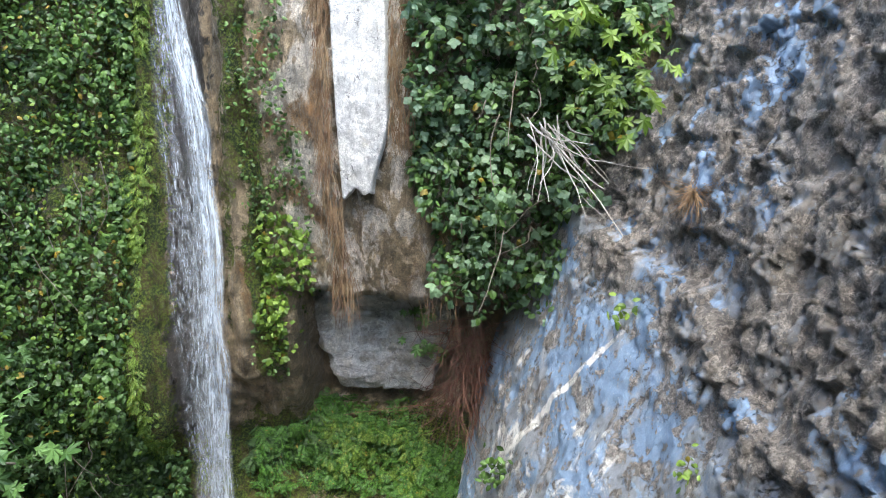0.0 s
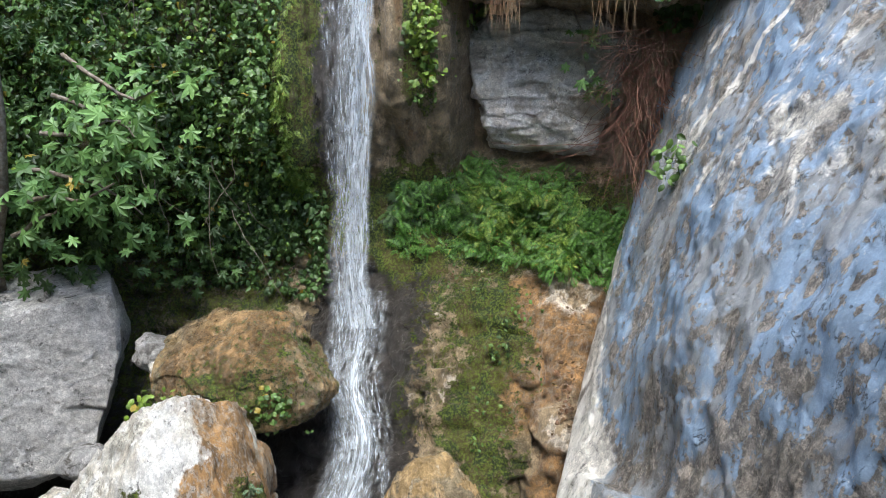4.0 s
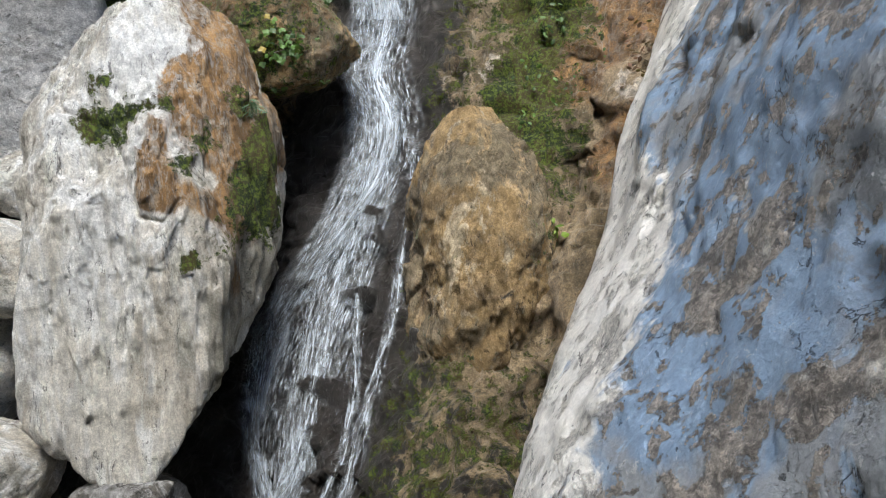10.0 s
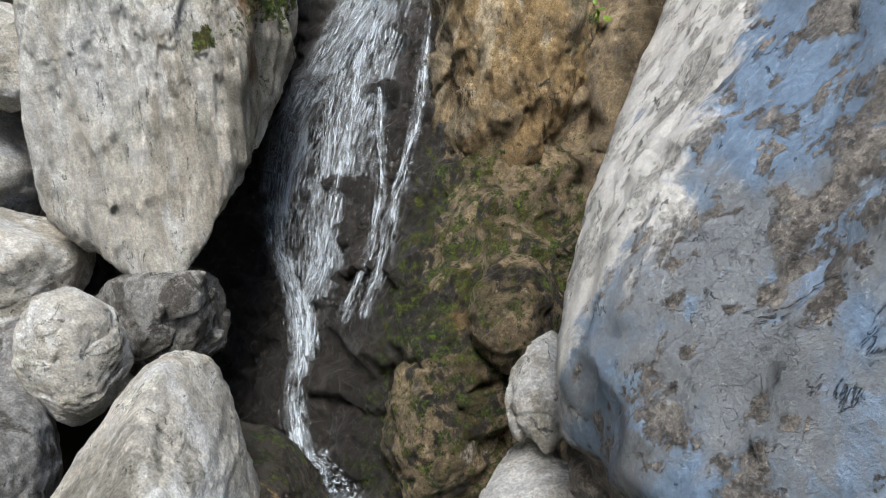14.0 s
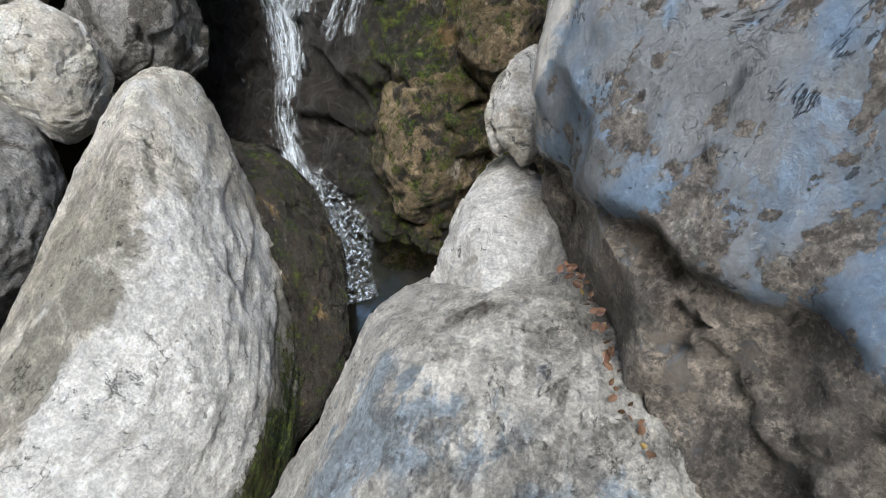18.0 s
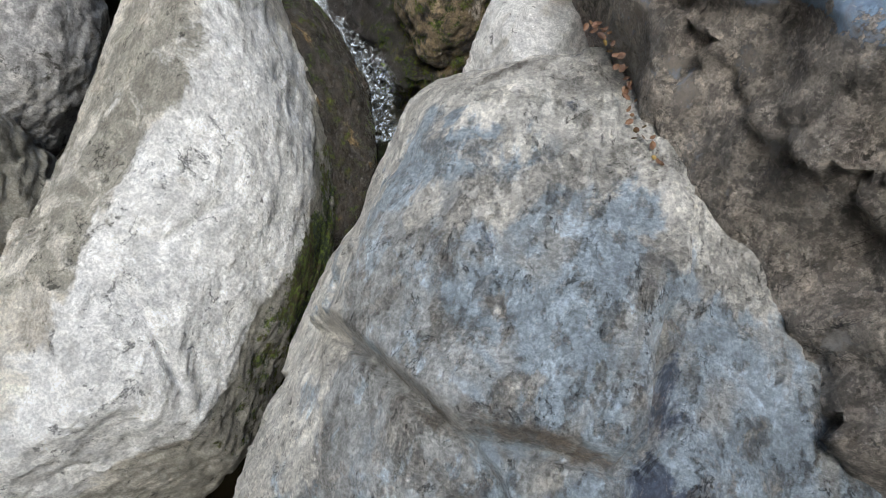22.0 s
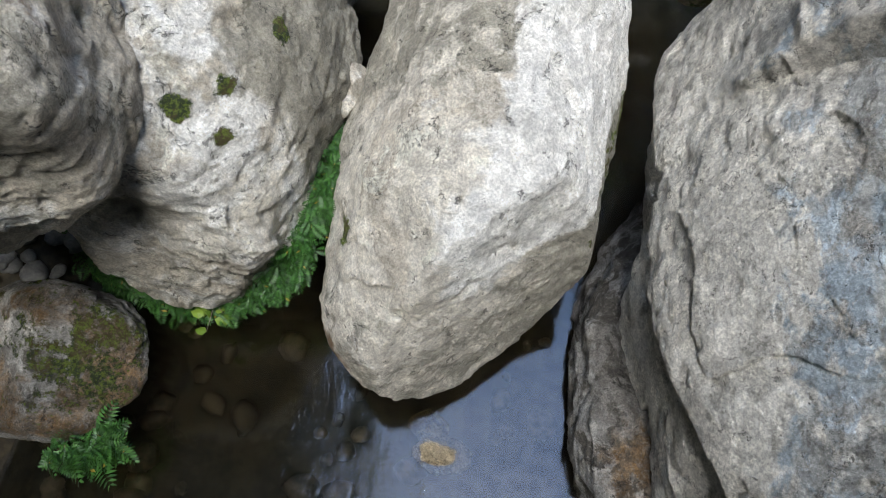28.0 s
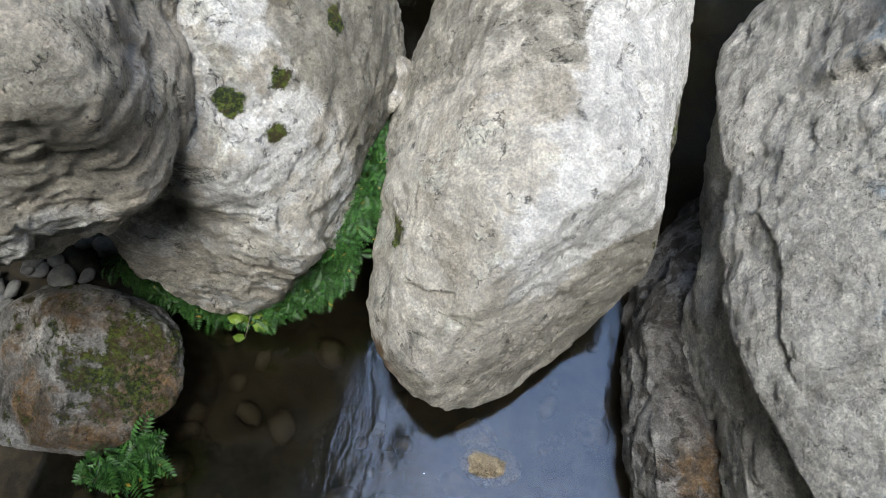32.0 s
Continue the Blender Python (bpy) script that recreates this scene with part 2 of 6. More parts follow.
    crack = g.calc("MAXIMUM", g.calc("MULTIPLY", crease, g.span(other, 0.5, 0.54)), g.calc("MULTIPLY", hair, g.span(broad, 0.53, 0.58, 0, 0.35)))
    pit = g.calc("MULTIPLY", g.span(g.noise(12, 6, 0.7, v, 0.5), 0.62, 0.65), g.span(mid, 0.44, 0.5))
    plain = c
    c = g.times(c, g.span(block, 0, 1, 1 - 0.13 * contrast * blocks, 1 + 0.13 * contrast * blocks))
    c = g.times(c, g.span(flake, 0, 1, 1 - 0.11 * contrast * blocks, 1 + 0.11 * contrast * blocks))
    c = g.times(c, g.span(shade, 0.42, 0.58, 1 - 0.16 * contrast, 1 + 0.16 * contrast))
    c = g.times(c, g.span(small, 0.44, 0.56, 1 - 0.2 * contrast, 1 + 0.18 * contrast))
    c = g.times(c, g.span(grit, 0.42, 0.58, 1 - 0.26 * contrast, 1 + 0.26 * contrast))
    c = g.mix(plain, c, keen)
    c = g.times(c, g.span(g.calc("MAXIMUM", crack, pit), 0, 1, 1, 0.35))
    moss = mask(parts.outputs[0], g.noise(10, 12, 0.78), 0.1)
    green = g.mix(g.mix((0.02, 0.035, 0.006), (0.07, 0.055, 0.012), g.span(mid, 0.46, 0.54)), (0.14, 0.19, 0.018), g.span(g.noise(36, 8, 0.8), 0.47, 0.58))
    c = g.mix(c, green, moss)
    h = g.calc("MULTIPLY", g.calc("ADD", g.calc("MULTIPLY", small, 0.7), g.calc("MULTIPLY", shade, 0.7)), keen)
    h = g.calc("ADD", h, g.calc("MULTIPLY", g.calc("ADD", block, g.calc("MULTIPLY", flake, 0.5)), 0.16 * blocks))
    h = g.calc("SUBTRACT", h, g.calc("MULTIPLY", g.calc("MAXIMUM", crack, pit), 0.35))
    h = g.calc("ADD", h, g.calc("MULTIPLY", g.calc("MULTIPLY", grit, 0.28), keen))
    if crust:
        h = g.calc("ADD", h, g.calc("MULTIPLY", rough_spot, g.calc("ADD", 0.12, g.calc("MULTIPLY", small, 0.6))))
    h = g.calc("ADD", h, g.calc("MULTIPLY", moss, g.calc("MULTIPLY", g.noise(70, 6, 0.8), 0.6)))
    r = g.mix((gloss,) * 3, (0.95,) * 3, moss)
    r = g.mix(r, tuple([gloss * 0.75] * 3), g.span(mid, 0.5, 0.7))
    return g.finish(c, r, g.bump(h, 1.0, 0.045 * relief))


def leaf_material(name, dark, light, spot=(0.3, 0.22, 0.03), share=0.04, rough=0.5):
    g = Graph(name)
    rnd = g.n.new("ShaderNodeNewGeometry").outputs["Random Per Island"]
    ob = g.n.new("ShaderNodeObjectInfo").outputs["Random"]
    f = g.calc("FRACT", g.calc("ADD", rnd, ob))
    c = g.mix(dark, light, g.span(f, 0.0, 0.95))
    c = g.mix(c, spot, g.calc("GREATER_THAN", g.calc("FRACT", g.calc("MULTIPLY", f, 37.7)), 1 - share))
    c = g.mix(c, tuple(0.6 * k for k in dark), g.span(g.noise(35, 4, 0.6), 0.5, 0.75, 0, 0.5))
    g.put(c, g.bsdf.inputs["Base Color"])
    g.bsdf.inputs["Roughness"].default_value = rough
    back = g.n.new("ShaderNodeBsdfTranslucent")
    g.put(g.mix(c, (0.2, 0.3, 0.02), 0.4), back.inputs[0])
    both = g.n.new("ShaderNodeMixShader")
    both.inputs[0].default_value = 0.25
    g.put(g.bsdf.outputs[0], both.inputs[1])
    g.put(back.outputs[0], both.inputs[2])
    g.put(both.outputs[0], g.n["Material Output"].inputs[0])
    return g.m


def plain_material(name, a, b, scale, rough, relief=0.01):
    g = Graph(name)
    n = g.noise(scale, 8, 0.65)
    return g.finish(g.mix(a, b, g.span(n, 0.35, 0.65)), rough, g.bump(n, 0.6, relief))


RUST = (0.30, 0.185, 0.085)
WHITE = ((0.62, 0.58, 0.505), (0.49, 0.445, 0.37), (0.77, 0.755, 0.72), (0.31, 0.29, 0.24))
WHITE_ROCK = rock_material("white_limestone", *WHITE, RUST, speck=0.2, freq=1.2, contrast=0.68, relief=1.25, blocks=0.7, edge=0.2)
FLUTED_ROCK = rock_material("fluted_white_limestone", *WHITE, (0.36, 0.205, 0.08), (1.5, 1.5, 0.3), speck=0.1, freq=1.2, contrast=0.6, relief=1.2, blocks=0.6, edge=0.25)
BLUE_ROCK = rock_material("blue_limestone", (0.205, 0.29, 0.405), (0.27, 0.285, 0.30), (0.78, 0.75, 0.69), (0.15, 0.13, 0.11), (0.205, 0.178, 0.15), (1, 1, 0.75), gloss=0.45, speck=0.4, freq=1.2, relief=1.7, crust=0.9, contrast=0.9, edge=0.16)
SLATE_ROCK = rock_material("slate_limestone", (0.30, 0.35, 0.39), (0.345, 0.35, 0.34), (0.60, 0.575, 0.52), (0.075, 0.092, 0.13), (0.19, 0.155, 0.12), (1.3, 0.8, 1), gloss=0.45, speck=0.35, freq=1.7, relief=1.3, contrast=0.9, crust=0.28, edge=0.15, bare=0.8)
BROWN_ROCK = rock_material("brown_wet_rock", (0.29, 0.20, 0.095), (0.20, 0.16, 0.10), (0.44, 0.36, 0.24), (0.05, 0.042, 0.032), RUST, (1, 1, 0.6), gloss=0.25, speck=0.15, freq=1.5, contrast=0.8)
GREY_ROCK = rock_material("grey_limestone", (0.34, 0.33, 0.315), (0.235, 0.22, 0.20), (0.52, 0.50, 0.47), (0.11, 0.10, 0.085), RUST, speck=0.3, freq=1.4, contrast=0.85, relief=1.5)
# the dark tone is wet rock, lowered further for the tall boulder's shade
CLIFF_ROCK = rock_material("tufa_cliff", (0.29, 0.22, 0.135), (0.17, 0.13, 0.075), (0.55, 0.49, 0.41), (0.036, 0.031, 0.027), (0.33, 0.19, 0.08), (1, 1, 0.6), gloss=0.35, relief=1.5, freq=1.6, speck=0.3)

# ---- masks ----
CHANNELS = ("moss", "rust", "pale", "dark")


def set_zone(ob, z):
    """Write moss, rust, pale and dark masks (n, 4) on a mesh."""
    at = ob.data.color_attributes.new("zone", "FLOAT_COLOR", "POINT")
    at.data.foreach_set("color", np.clip(z, 0, 1).astype(np.float32).ravel())


def blobs(p, zones, plain=(0, 0, 0, 0)):
    """Masks from soft balls: zones maps a channel to rows of x, y, z, reach, strength."""
    out = np.tile(np.array(plain, float), (len(p), 1))
    for name, rows in zones.items():
        k = CHANNELS.index(name)
        for x, y, z, r, s in rows:
            d = ((p - (x, y, z)) ** 2).sum(1)
            out[:, k] += s * np.exp(-d / (r * r))
    return out


def step(a, b, v):
    t = np.clip((v - a) / (b - a), 0, 1)
    return t * t * (3 - 2 * t)


def groove(p, line, width, depth, rise=0.0, reach=0.25, axes=(0, 1)):
    """Height along a crack in a plane: a groove, and one side of it lifted."""
    p = p[:, axes]
    line = np.array(line, float)
    best, side = np.full(len(p), 9.0), np.zeros(len(p))
    for a, b in zip(line[:-1], line[1:]):
        e = b - a
        q = p[:, :2] - a
        t = np.clip((q @ e) / (e @ e), 0, 1)
        d = np.linalg.norm(q - t[:, None] * e, axis=1)
        s = np.sign(e[0] * q[:, 1] - e[1] * q[:, 0])
        near = d < best
        best, side = np.where(near, d, best), np.where(near, s, side)
    return -depth * np.exp(-(best / width) ** 2) + rise * np.clip(side, 0, 1) * np.exp(-(best / reach) ** 2) * step(0, width * 2, best)


# ---- cliffs ----
RIGHT_WALL = {"u": [-2.5, -1, 0, .8, 1.4, 2, 2.8, 3.6, 4.4, 5.4, 6.5], "v": [2.2, 2.8, 3.4, 4, 4.7, 5.5, 6.5, 7.5, 8.5, 9.5, 11.5], "table": [
    [1.3, 1.46, 1.55, 1.6, 1.68, 1.92, 2.21, 2.47, 2.68, 2.86, 3.27],
    [1.12, 1.33, 1.4, 1.44, 1.52, 1.67, 1.96, 2.28, 2.51, 2.69, 3.11],
    [.6, .87, .98, 1.09, 1.23, 1.39, 1.73, 2.18, 2.39, 2.6, 3.05],
    [.01, .19, .45, .67, .89, 1.15, 1.55, 1.96, 2.26, 2.51, 3],
    [-.37, -.24, .16, .39, .64, .97, 1.41, 1.82, 2.15, 2.42, 2.95],
    [-.57, -.41, -.04, .19, .44, .81, 1.27, 1.7, 2.04, 2.34, 2.9],
    [-.64, -.45, -.16, .05, .32, .66, 1.12, 1.56, 1.9, 2.22, 2.78],
    [-.69, -.51, -.3, -.04, .31, .56, .94, 1.46, 1.78, 2.1, 2.66],
    [-.72, -.53, -.31, -.06, .21, .45, .78, 1.25, 1.62, 1.94, 2.53],
    [-.76, -.55, -.33, -.11, .13, .32, .62, .96, 1.28, 1.73, 2.34],
    [-.83, -.62, -.39, -.16, .13, .33, .53, .8, 1.12, 1.49, 2.12]]}
LOW_BACK = {"u": [-8, -6, -5, -4.2, -3.5, -2.9, -2.3, -1.7, -1.1, -.5, .2, 2.2], "v": [-.5, .8, 1.6, 2.4, 3.2, 3.9, 4.6, 5.4], "table": [
    [3.78, 4.27, 4.51, 4.71, 4.88, 5, 5.21, 5.43],
    [3.85, 4.51, 4.81, 5.06, 5.29, 5.55, 5.73, 5.73],
    [3.8, 4.62, 4.97, 5.28, 5.6, 5.92, 6.16, 6.02],
    [3.64, 4.56, 5, 5.33, 5.69, 6.11, 6.49, 6.39],
    [3.39, 4.44, 4.87, 5.17, 5.56, 6.07, 6.51, 6.48],
    [3.09, 4.2, 4.59, 4.91, 5.31, 5.92, 6.4, 6.52],
    [2.74, 3.63, 4.13, 4.71, 5.24, 5.82, 6.38, 6.7],
    [2.45, 3.27, 3.94, 4.62, 5.23, 5.72, 6.5, 6.86],
    [2.33, 3.15, 3.91, 4.59, 5.25, 5.86, 6.47, 6.89],
    [2.33, 3.1, 3.83, 4.53, 5.17, 5.64, 6.3, 6.75],
    [2.37, 3.09, 3.67, 4.37, 5.01, 5.6, 6.17, 6.53],
    [2.52, 3.23, 3.73, 4.29, 4.87, 5.38, 5.83, 6.17]]}
HIGH_BACK = {"u": [-8, -6, -5, -4.2, -3.5, -2.9, -2.3, -1.7, -1.1, -.5, .2, 2.2], "v": [5.4, 6, 6.6, 7.3, 8, 9, 11.5], "table": [
    [4.92, 4.98, 5.01, 5.1, 5.25, 5.41, 5.89],
    [5.56, 5.57, 5.72, 5.9, 6, 6.2, 6.55],
    [6, 5.76, 5.95, 6.15, 6.3, 6.51, 7.06],
    [6.4, 6.32, 6.31, 6.34, 6.47, 6.81, 7.38],
    [6.5, 6.3, 6.26, 6.39, 6.57, 6.94, 7.4],
    [6.54, 6.3, 6.17, 6.43, 6.6, 6.9, 7.26],
    [6.72, 6.61, 6.42, 6.51, 6.62, 6.77, 7.07],
    [6.84, 6.65, 6.43, 6.46, 6.56, 6.54, 6.86],
    [6.81, 6.42, 6.31, 6.33, 6.32, 6.26, 6.65],
    [6.55, 6.29, 6.22, 6.23, 6.19, 6.14, 6.54],
    [6.28, 6.22, 6.19, 6.19, 6.15, 6.18, 6.43],
    [5.6, 5.71, 5.77, 5.81, 5.82, 5.81, 6.17]]}
BACK_V = LOW_BACK["v"] + HIGH_BACK["v"][1:]
BACK_TABLE = np.concatenate([np.array(LOW_BACK["table"]), np.array(HIGH_BACK["table"])[:, 1:]], 1)


def back_y(x, z):
    """The back cliff's y at places x, z, with the hollow under its overhang."""
    y = np.einsum("ni,ij,nj->n", spline_weights(np.array(LOW_BACK["u"], float), x), BACK_TABLE, spline_weights(np.array(BACK_V, float), z))
    q = np.stack([x, z, np.zeros_like(x)], 1)
    brow = 7.46 - 0.03 * (x + 0.5) + 0.07 * perlin(q * 2.5)
    hollow = step(brow + 0.02, brow - 0.02, z) * step(5.3, 5.9, z) * step(-1.7, -1.5, x) * step(1.1, 0.6, x)
    y = y + hollow * np.maximum(7.25 - y, 0)
    # the spout's deep chute
    chute = np.exp(-((x + 2.7 - 0.05 * (z - 8)) / 0.2) ** 2) * step(5.4, 6.3, z)
    y = y + 0.16 * chute
    # a lip of moss on either side of it
    lip = np.exp(-((x + 3.13 + 0.03 * (8 - z)) / 0.1) ** 2) * step(5.5, 6.0, z) + 0.8 * np.exp(-((x + 2.13) / 0.11) ** 2) * step(6.0, 6.8, z)
    # ribs of rock that hold the brown boulders, with a gully between them
    low = step(4.3, 3.6, z)
    rib = 0.2 * np.exp(-(((x + 1.08) / 0.34) ** 2 + ((z - 2.2) / 0.95) ** 2)) + 0.2 * np.exp(-(((x + 0.12 + 0.16 * (4 - z)) / 0.16) ** 2)) * low * step(1.2, 1.8, z)
    rib += 0.3 * np.exp(-(((x + 1.2) / 0.4) ** 2 + ((z - 1.0) / 0.5) ** 2)) - 0.16 * np.exp(-((x + 0.42 + 0.1 * (4 - z)) / 0.09) ** 2) * low
    return y - 0.2 * lip - rib


CLIFF_BROW = ([-2.5, 0.8, 1.3, 1.7, 2.0, 2.3, 2.6, 3.0, 3.4, 3.9, 4.7, 5.5, 6.5], [2.2, 2.2, 2.4, 2.5, 2.74, 2.9, 3.0, 3.26, 3.5, 3.72, 3.95, 4.3, 4.9])


def right_wall():
    y, z = np.arange(-2.5, 6.5, 0.022), np.arange(0.2, 11.5, 0.022)
    ze = np.interp(y, *CLIFF_BROW)
    x = np.empty((len(y), len(z)))
    wu = spline_weights(np.array(RIGHT_WALL["u"], float), y) @ np.array(RIGHT_WALL["table"])
    for k in range(len(y)):
        low = ze[k] - z
        zz = ze[k] + np.where(low > 0, -0.1 * (1 - np.exp(-np.maximum(low, 0) / 0.1)), -low)
        x[k] = spline_weights(np.array(RIGHT_WALL["v"], float), zz) @ wu[k] + 0.14 * np.maximum(low, 0)
    p = np.stack([x, np.repeat(y[:, None], len(z), 1), np.repeat(z[None], len(y), 0)], -1)
    nrm = normals_of(p)
    nrm *= np.sign(-nrm[..., :1])
    q, n = p.reshape(-1, 3), nrm.reshape(-1, 3)
    yy, zz = q[:, 1], q[:, 2]
    edge = zz - np.repeat(ze[:, None], len(z), 1).ravel()
    tufa = step(7.6, 8.5, zz + 0.25 * (3.6 - yy) + 0.5 * perlin(q * 1.1))
    smooth = step(0.5, 0.15, edge) * step(1.2, 2.0, yy)
    foot = step(3.0, 2.4, zz) * step(1.9, 1.3, yy)
    lumps = fbm(q * (1.1, 1.1, 0.8), 3) * 0.05 + ridged(q * (2.6, 2.6, 1.6) + 5, 4) * 0.02 + foot * ridged(q * (1.7, 1.7, 0.9) + 2, 2) * 0.07
    crust = ridged(q * (8, 8, 5), 4, 0.65) * (0.009 + 0.022 * tufa) - np.clip(perlin(q * (5, 5, 4) + 3) - 0.4, 0, 1) * (0.03 + 0.1 * tufa)
    crust += 0.05 * tufa * facets(q + 1, (4.5, 4.5, 3.5), 0.7) + 0.03 * tufa * facets(q + 2, (9, 9, 7), 0.6)
    crust += (0.022 + 0.07 * tufa) * facets(q, (2.0, 2.0, 1.5)) * step(-0.2, 0.3, perlin(q * 0.9 + 6) + 0.4 * tufa) + 0.012 * facets(q + 3, (6, 6, 4)) * step(0.0, 0.3, perlin(q * 1.6 + 3))
    brow = 2.75 - 0.72 * (yy - 0.6)
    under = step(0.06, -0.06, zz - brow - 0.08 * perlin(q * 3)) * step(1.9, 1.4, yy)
    lumps += under * (0.05 * facets(q, (2.6, 2.6, 1.6), 0.6) - 0.07)
    holes = np.exp(-(((yy - 2.86) / 0.05) ** 2 + ((zz - 3.5) / 0.035) ** 2)) + 0.6 * np.exp(-(((yy - 3.05) / 0.12) ** 2 + ((zz - 3.97 - 0.3 * (yy - 3.05)) / 0.05) ** 2))
    crust -= 0.09 * holes
    # a bulge in the lower face, whose brow runs down to the white edge, and a crusted hollow above it
    over = zz - (5.12 - 0.62 * (yy - 2.4) + 0.1 * perlin(q * 2.2))
    hollow = step(0.0, 0.05, over) * step(1.2, 0.15, over + 0.15 * perlin(q * 1.6 + 4)) * step(4.8, 3.6, yy) * step(0.6, 1.6, yy)
    crust -= 0.15 * hollow * (1 - 0.4 * step(2.6, 1.8, yy))
    # a shelf where the crust above ends over the smooth face
    shelf = 0.12 * step(0, 0.12, zz - (8.25 + 0.22 * (yy - 4.0) + 0.25 * perlin(q * 0.9))) * step(2.2, 3.4, yy)
    h = (lumps + crust) * (1 - 0.75 * smooth) - shelf + 0.006 * fbm(q * 26, 2)
    q = q + n * h[:, None]
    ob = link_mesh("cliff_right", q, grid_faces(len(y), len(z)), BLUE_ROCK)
    w = perlin(q * 0.8 + 2)
    moss = 0.25 * step(0.0, -0.6, edge) * step(1.5, 2.5, yy)
    rust = 0.55 * step(4.2, 5.6, yy) * step(0.6, 0.1, edge) + 0.62 * tufa + 0.95 * under + 0.5 * hollow
    strip = step(0.95, 0.1, edge + 0.25 * perlin(q * 1.5)) * step(1.2, 1.9, yy) * step(-0.6, 0.0, edge)
    pale = 1.35 * strip + 0.04 + 0.2 * w + 0.7 * np.exp(-(((yy - 1.75) / 0.25) ** 2 + ((zz - 2.3) / 0.5) ** 2)) - 0.1 * under - 0.2 * hollow
    pale += 0.65 * under * np.exp(-(((yy - 0.95) / 0.22) ** 2 + ((zz - 2.2) / 0.3) ** 2)) + 0.3 * step(8.3, 7.4, zz) * step(5.4, 6.4, zz) * step(-0.3, 0.4, perlin(q * 1.1 + 11))
    # a tan vein up the smooth face
    pale += 0.9 * np.exp(-((yy - 4.75 + 0.45 * (zz - 7.2) + 0.05 * perlin(q * 3)) / 0.035) ** 2) * step(6.0, 6.5, zz) * step(8.2, 7.7, zz)
    # shade painted under the brow, over its brown crust, and inside the holes
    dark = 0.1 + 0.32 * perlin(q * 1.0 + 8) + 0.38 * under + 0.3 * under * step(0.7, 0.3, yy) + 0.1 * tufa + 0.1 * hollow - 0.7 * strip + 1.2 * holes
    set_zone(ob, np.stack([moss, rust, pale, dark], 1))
    return tagged(ob, "steep blue-grey limestone cliff with brown crust", "cliff", kind="structure")


def back_wall():
    x, z = np.arange(-8, 2.2, 0.028), np.arange(-0.5, 11.5, 0.028)
    gx, gz = np.repeat(x[:, None], len(z), 1), np.repeat(z[None], len(x), 0)
    p = np.stack([gx, back_y(gx.ravel(), gz.ravel()).reshape(gx.shape), gz], -1)
    nrm = normals_of(p)
    nrm *= np.sign(-nrm[..., 1:2])
    q = p.reshape(-1, 3)
    xx, zz = q[:, 0], q[:, 2]
    ledges = ridged(q * (1.8, 1.8, 2.6), 4) * 0.06 * step(5.2, 4.2, zz)
    ledges += (0.09 * facets(q, (2.0, 2.0, 2.6)) + 0.04 * facets(q + 7, (5, 5, 7))) * step(5.0, 4.4, zz)
    drips = ridged(q * (5, 5, 0.8), 3) * 0.05 * step(5.2, 5.8, zz)
    h = fbm(q * 1.4, 3) * 0.06 + ledges + drips + ridged(q * 9, 3) * 0.012
    q = q + nrm.reshape(-1, 3) * h[:, None]
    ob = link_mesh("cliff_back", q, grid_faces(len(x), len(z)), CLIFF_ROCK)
    fall = -2.6 + 0.04 * (zz - 8)
    side = np.exp(-((xx + 3.15 + 0.03 * (8 - zz)) / 0.22) ** 2) * step(5.2, 6.0, zz)
    side2 = np.exp(-((xx + 2.0) / 0.28) ** 2) * step(5.2, 5.8, zz)
    column = step(-1.75, -1.45, xx) * step(7.2, 7.4, zz) * step(1.4, 0.7, xx)
    low = step(5.0, 4.6, zz)
    moss = 1.25 * side + 0.85 * side2 * step(0.0, 0.3, perlin(q * (3, 3, 0.8)) + 0.25) + 0.75 * step(5.9, 5.5, zz) * step(4.6, 4.9, zz) + 0.24 * low * step(-2.3, -1.2, xx + 0.5 * perlin(q * 2)) + 0.3 * low * step(3.0, 3.4, zz) * step(-2.1, -1.8, xx) * step(-0.7, -1.0, xx)
    wander_x = xx + 0.95 + 0.35 * perlin(q * 1.3 + 5) + 0.12 * (zz - 4)
    slope = step(-2.3, -1.3, xx + 0.5 * perlin(q * 2)) * step(2.7, 3.1, zz) * low
    moss += 0.62 * np.exp(-(wander_x / 0.3) ** 2) * step(2.6, 3.2, zz) * step(4.7, 4.3, zz) + 0.3 * slope * perlin(q * 1.7 + 20) + 0.6 * step(-3.1, -3.5, xx) * step(2, 3.5, zz) - 0.3 * column
    moss += 0.9 * np.exp(-(((xx + 2.15) / 0.3) ** 2 + ((zz - 4.75) / 0.3) ** 2)) - 0.4 * step(-0.6, -0.1, xx) * low
    rust = 0.25 * column + 0.55 * side2 * (0.6 + perlin(q * (3, 3, 1))) + 0.3 * low * step(-1.6, -1.1, xx) + 0.6 * step(-1.95, -1.75, xx) * step(-1.0, -1.2, xx) * step(7.4, 8.0, zz) * (0.15 + 1.4 * perlin(q * 2.2 + 50)) + 0.3 * np.exp(-((xx + 0.1) / 0.35) ** 2) * step(7.3, 7.5, zz) * step(8.8, 8.2, zz)
    pale = 0.45 * column + 0.8 * np.exp(-(((xx + 0.42) / 0.16) ** 2 + ((zz - 4.15) / 0.4) ** 2)) + 0.9 * np.exp(-(((xx + 0.3) / 0.1) ** 2 + ((zz - 4.97) / 0.12) ** 2))
    pale += 0.6 * np.exp(-(((xx + 1.35) / 0.2) ** 2 + ((zz - 8.9) / 0.6) ** 2)) + 0.3 * low * step(-1.1, -0.5, xx) * step(3.2, 3.8, zz)
